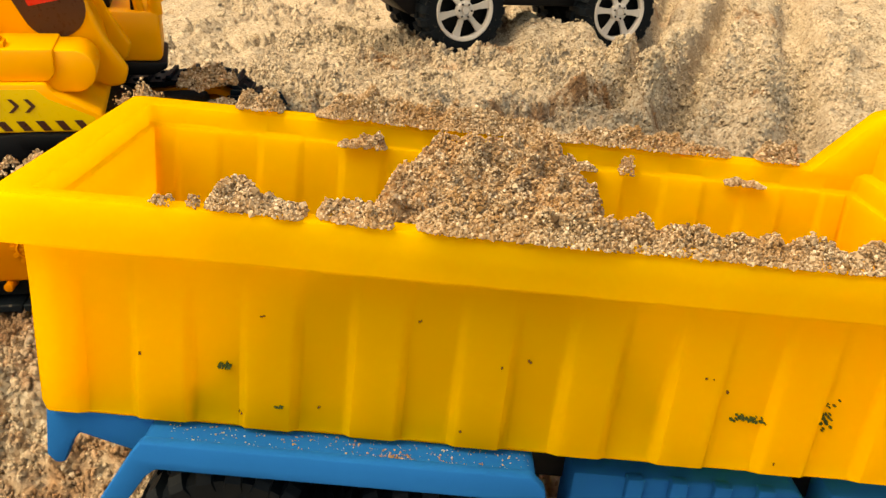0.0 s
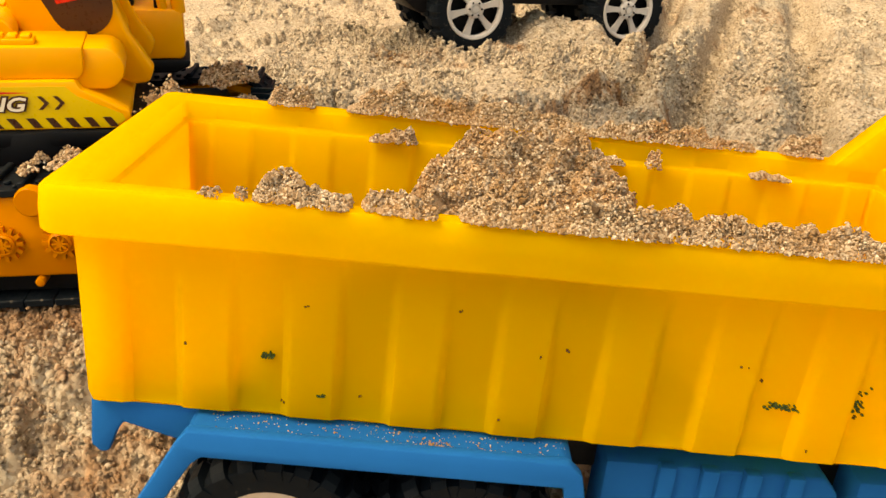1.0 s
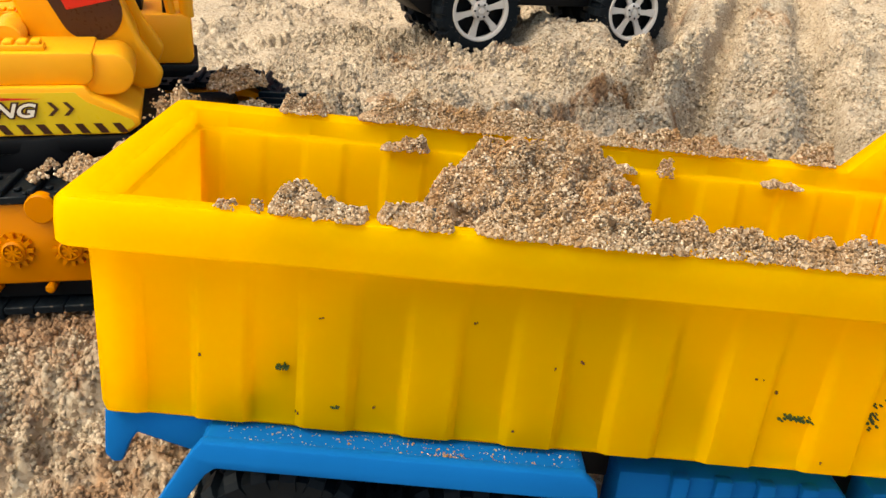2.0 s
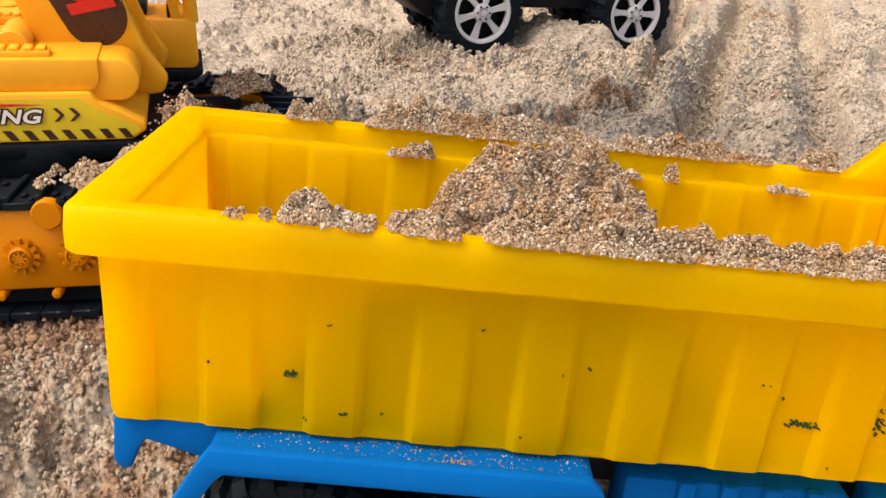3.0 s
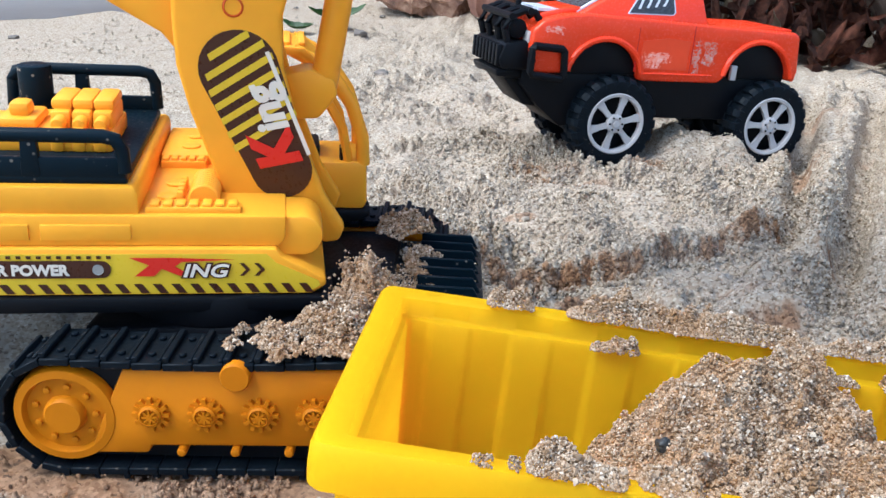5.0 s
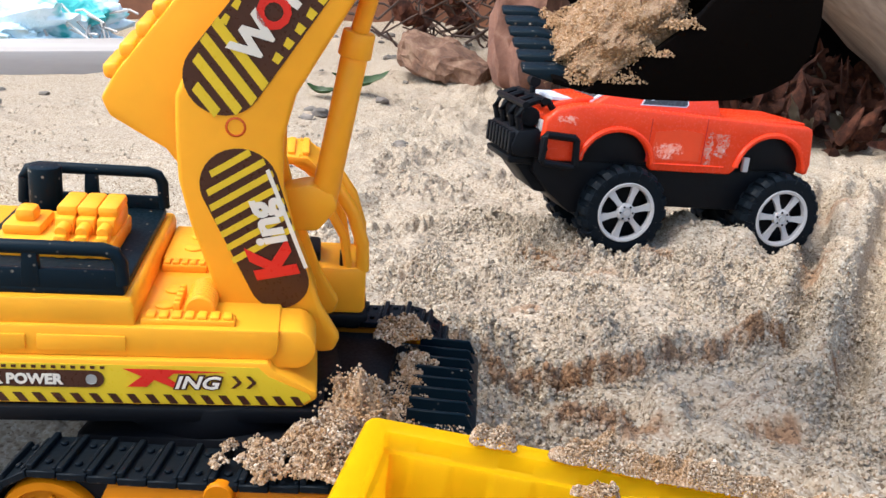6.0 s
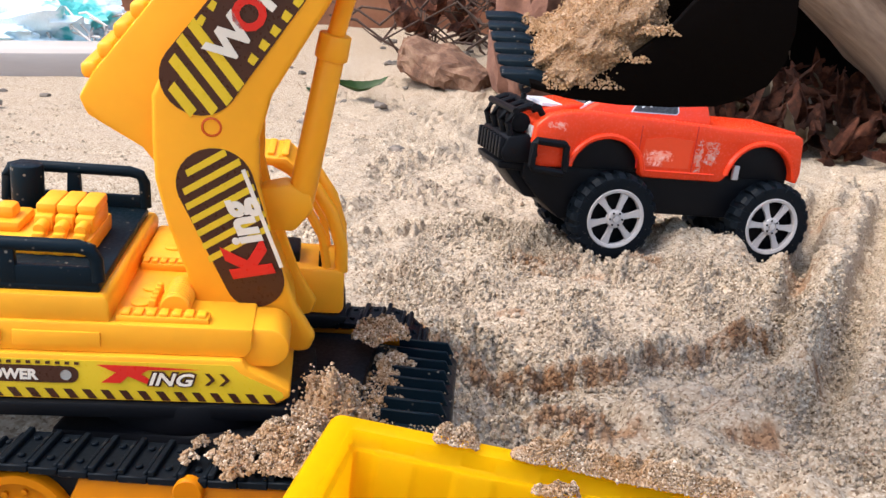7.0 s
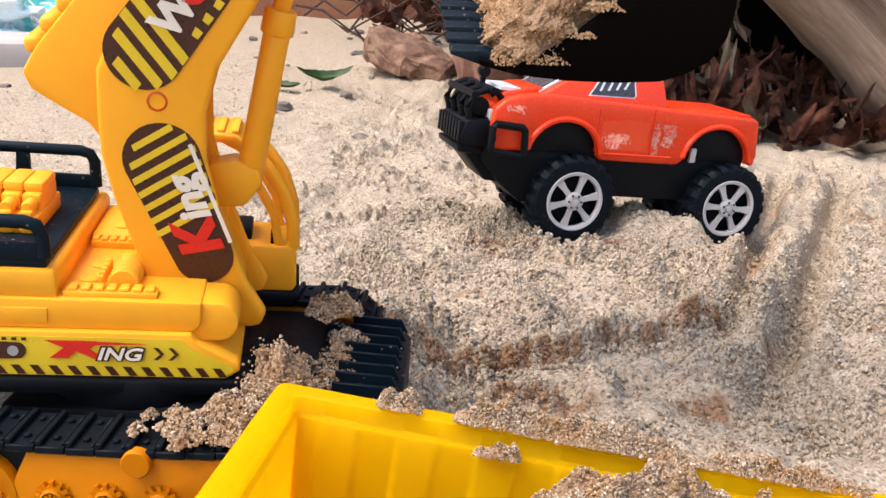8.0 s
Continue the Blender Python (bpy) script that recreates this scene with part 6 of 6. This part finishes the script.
far_rim = [(0.0215, 0.0310, 0.0600, 0.0656, 0.0030, 2430), (0.0370, 0.0620, 0.0594, 0.0660, 0.0047, 12150), (0.0560, 0.0880, 0.0590, 0.0660, 0.0047, 13500), (0.0840, 0.1130, 0.0598, 0.0658, 0.0036, 9450), (0.1090, 0.1210, 0.0604, 0.0654, 0.0016, 1215), (0.1260, 0.1350, 0.0602, 0.0656, 0.0034, 2430)]
pile("rim_sand", to_world(BED_FRAME, ridge_points(far_rim, 83)), 0.00021, 19, "coarse sand strewn along the far rim of the bed")
ledge = [(a, b, 0.0560, 0.0604, 0.0036, n) for a, b, n in ((0.0420, 0.0520, 1700), (0.0790, 0.0940, 2600), (0.0980, 0.1010, 260), (0.1190, 0.1280, 1500))]
ledge_pts = ridge_points(ledge, 91)
ledge_pts[:, 2] -= 0.0045
pile("ledge_sand", to_world(BED_FRAME, ledge_pts), 0.00021, 23, "small clumps of sand on the ledge inside the bed")
rg = np.random.default_rng(14)
count = 420
dust = np.stack([rg.uniform(0.024, 0.080, count), rg.uniform(0.0, 0.0065, count), np.full(count, -0.0374)], -1)
pile("mudguard_dust", to_world(BED_FRAME, dust), 0.00011, 29, "sprinkled pale sand grains on the blue mudguard")
blob = np.stack([0.059 + rg.normal(0, 0.0016, 90), 0.0015 + rg.normal(0, 0.0009, 90), np.full(90, -0.0372) + rg.uniform(0, 0.0003, 90)], -1)
pile("mudguard_dust", to_world(BED_FRAME, blob), 0.00015, 30, "sprinkled pale sand grains on the blue mudguard")

PEBBLE_BLACK = rough_stuff("black_pebble", [(0.3, (0.012, 0.012, 0.012)), (0.6, (0.03, 0.03, 0.028)), (0.8, (0.30, 0.27, 0.22))], 500, 0.5, 0.4, 0.0003)
where = to_world(BED_FRAME, np.array([[0.0535, 0.0290, float(mound_height(0.0535, 0.029)) + 0.0007]]))[0]
stone = part("black_pebble", lump(where[0], where[1], where[2], 0.0014, 0.0013, 0.0013, 3.1, 0.35, 3, 1.5), PEBBLE_BLACK)
tagged(stone, "small glossy black pebble half buried in the sand heap", "pebble")


def dome(cx, cy, z0, rx, ry, top, count, seed, tall=1.0):
    rg = np.random.default_rng(seed)
    a, r = rg.uniform(0, 2 * math.pi, count), np.sqrt(rg.uniform(0, 1, count))
    x, y = cx + rx * r * np.cos(a), cy + ry * r * np.sin(a)
    hh = top * (1 - r**2) ** tall * np.clip(0.75 + 0.45 * fbm(x, y, 160, 2, seed), 0.05, 2)
    return np.stack([x, y, z0 + hh * rg.uniform(0.2, 1.0, count) ** 0.5], -1)


def clump(cx, cy, z0, rx, ry, top, count, seed):
    """A ragged heap with lumps and an uneven outline."""
    rg = np.random.default_rng(seed)
    x, y = cx + rx * rg.uniform(-1.3, 1.3, count), cy + ry * rg.uniform(-1.3, 1.3, count)
    inside = 1 - ((x - cx) / rx) ** 2 - ((y - cy) / ry) ** 2 + 0.9 * fbm(x, y, 150, 3, seed, 0.6)
    keep = inside > 0.05
    x, y, inside = x[keep], y[keep], inside[keep]
    hh = top * np.clip(inside, 0, 1.3) ** 0.6 * (0.45 + 0.75 * cells(x, y, 0.0042, seed) + 0.35 * cells(x, y, 0.0022, seed + 1))
    return np.stack([x, y, z0 + hh * rg.uniform(0.15, 1.0, len(x)) ** 0.5], -1)


# sand thrown over the tracks and the front of the excavator
pile("track_sand", np.concatenate([clump(-0.0670, 0.2125, 0.0438, 0.0150, 0.0080, 0.0030, 13000, 101), clump(-0.0560, 0.2160, 0.0438, 0.0090, 0.0100, 0.0048, 9000, 102), clump(-0.0640, 0.2240, 0.0438, 0.0090, 0.0045, 0.0030, 4500, 104)]), 0.00032, 31, "coarse sand lying on the near track of the excavator", settle=True)
heap_core = lump(-0.0570, 0.2330, 0.0200, 0.0105, 0.0130, 0.0330, 6.0, 0.32, 5, 3.6)
hs = np.array([v.co[:] for v in heap_core.verts])
rg = np.random.default_rng(33)
pick = hs[rg.integers(0, len(hs), 16000)] + rg.normal(0, 0.0008, (16000, 3))
pile("body_sand", pick, 0.00034, 37, "sand heaped against the front of the excavator", heap_core, settle=True)
pile("apron_sand", np.concatenate([clump(-0.0520, 0.2870, 0.0440, 0.0100, 0.0080, 0.0036, 9000, 105), clump(-0.0455, 0.2790, 0.0372, 0.0055, 0.0100, 0.0026, 4000, 106), clump(-0.0500, 0.2600, 0.0366, 0.0080, 0.0140, 0.0014, 2500, 107), clump(-0.0570, 0.2480, 0.0400, 0.0060, 0.0110, 0.0030, 4500, 109)]), 0.00031, 39, "sand clumps on the black apron and the far track", settle=True)
rg = np.random.default_rng(43)
strewn = np.stack([rg.uniform(-0.0575, -0.0290, 1300), rg.uniform(0.243, 0.298, 1300), np.full(1300, 0.0374)], -1)
strewn[:, 2] -= 0.075 * (strewn[:, 0] + 0.0575)
pile("deck_dust", strewn[fbm(strewn[:, 0], strewn[:, 1], 120, 2, 5) > -0.25], 0.00028, 41, "loose sand grains sprinkled on the black apron", settle=True)

# sand in the bucket
bucket_core = lump(0.0010, 0.3230, 0.1335, 0.0180, 0.0260, 0.0130, 9.0, 0.26, 6, 3.4)
for vert in bucket_core.verts:
    vert.co += 0.0016 * noise.noise_vector(vert.co * 150) + 0.0004 * noise.noise_vector(vert.co * 600)
    vert.co.z += 0.55 * (vert.co.x + 0.001) + 0.20 * (vert.co.y - 0.322)
hs = np.array([v.co[:] for v in bucket_core.verts])
pick = hs[rg.integers(0, len(hs), 24000)] + rg.normal(0, 0.0007, (24000, 3))
pile("bucket_sand", pick, 0.00027, 47, "moist tan sand heaped in the black bucket", bucket_core, grains=MOIST)
spill = np.concatenate([dome(-0.0085 - 0.0022 * k, 0.303 + 0.010 * k, 0.1205 + 0.0027 * k, 0.0070, 0.0065, 0.0070, 1100, 120 + k) for k in range(6)] + [dome(0.004 + 0.007 * k, 0.299, 0.1215 + 0.0075 * k, 0.0070, 0.0040, 0.0060, 900, 130 + k) for k in range(3)])
pile("bucket_sand", spill, 0.00027, 48, "moist tan sand spilling over the teeth of the bucket", grains=MOIST)

# crumbs of sand on the open ground
rg = np.random.default_rng(61)
total = 118000
core_x, core_y = rg.uniform(-0.09, 0.20, total), rg.uniform(0.30, 0.58, total)
wide_x, wide_y = np.concatenate([rg.uniform(-0.16, 0.24, 24000), rg.uniform(-0.55, 0.35, 26000)]), np.concatenate([rg.uniform(0.25, 0.72, 24000), rg.uniform(0.56, 1.20, 26000)])
near_x, near_y = rg.uniform(-0.15, -0.03, 27000), rg.uniform(0.13, 0.24, 27000)
cx, cy = np.concatenate([core_x, wide_x, near_x]), np.concatenate([core_y, wide_y, near_y])
dense = 0.02 + 0.82 * crumbly(cx, cy) + 0.30 * np.clip(crumbly(cx, cy), 0, 0.6) * fbm(cx, cy, 70, 2, 71)
dense *= 1 - 0.35 * smooth01(cy, 0.46, 0.60)
keep = rg.uniform(0, 1, len(cx)) < np.clip(dense, 0.03, 1)
cx, cy = cx[keep], cy[keep]
edge_x = rg.uniform(-0.065, 0.082, 8500)
edge_y = ridge_line(edge_x) + rg.normal(0.0024, 0.0026, 8500)
cx, cy = np.concatenate([cx, edge_x]), np.concatenate([cy, edge_y])
crumbs = np.stack([cx, cy, ground_height(cx, cy) + rg.uniform(0.0000, 0.0015, len(cx))], -1)
crumb_ob = part("sand_crumbs", pellet_mesh(crumbs, np.where(cy < 0.27, 0.00044, np.where(cy > 0.60, 0.00080, 0.00062))[:, None, None], 63, 0.34), SAND, smooth=False)
crumb_ob.data.polygons.foreach_set("use_smooth", [True] * len(crumb_ob.data.polygons))
crumb_ob.data.attributes.new("damp_shade", "FLOAT", "POINT").data.foreach_set("value", np.repeat(ground_damp_shade(cx, cy), 11).astype(np.float32))
tagged(crumb_ob, "loose rounded crumbs of sand scattered over the ground", "sand", "", "stuff")
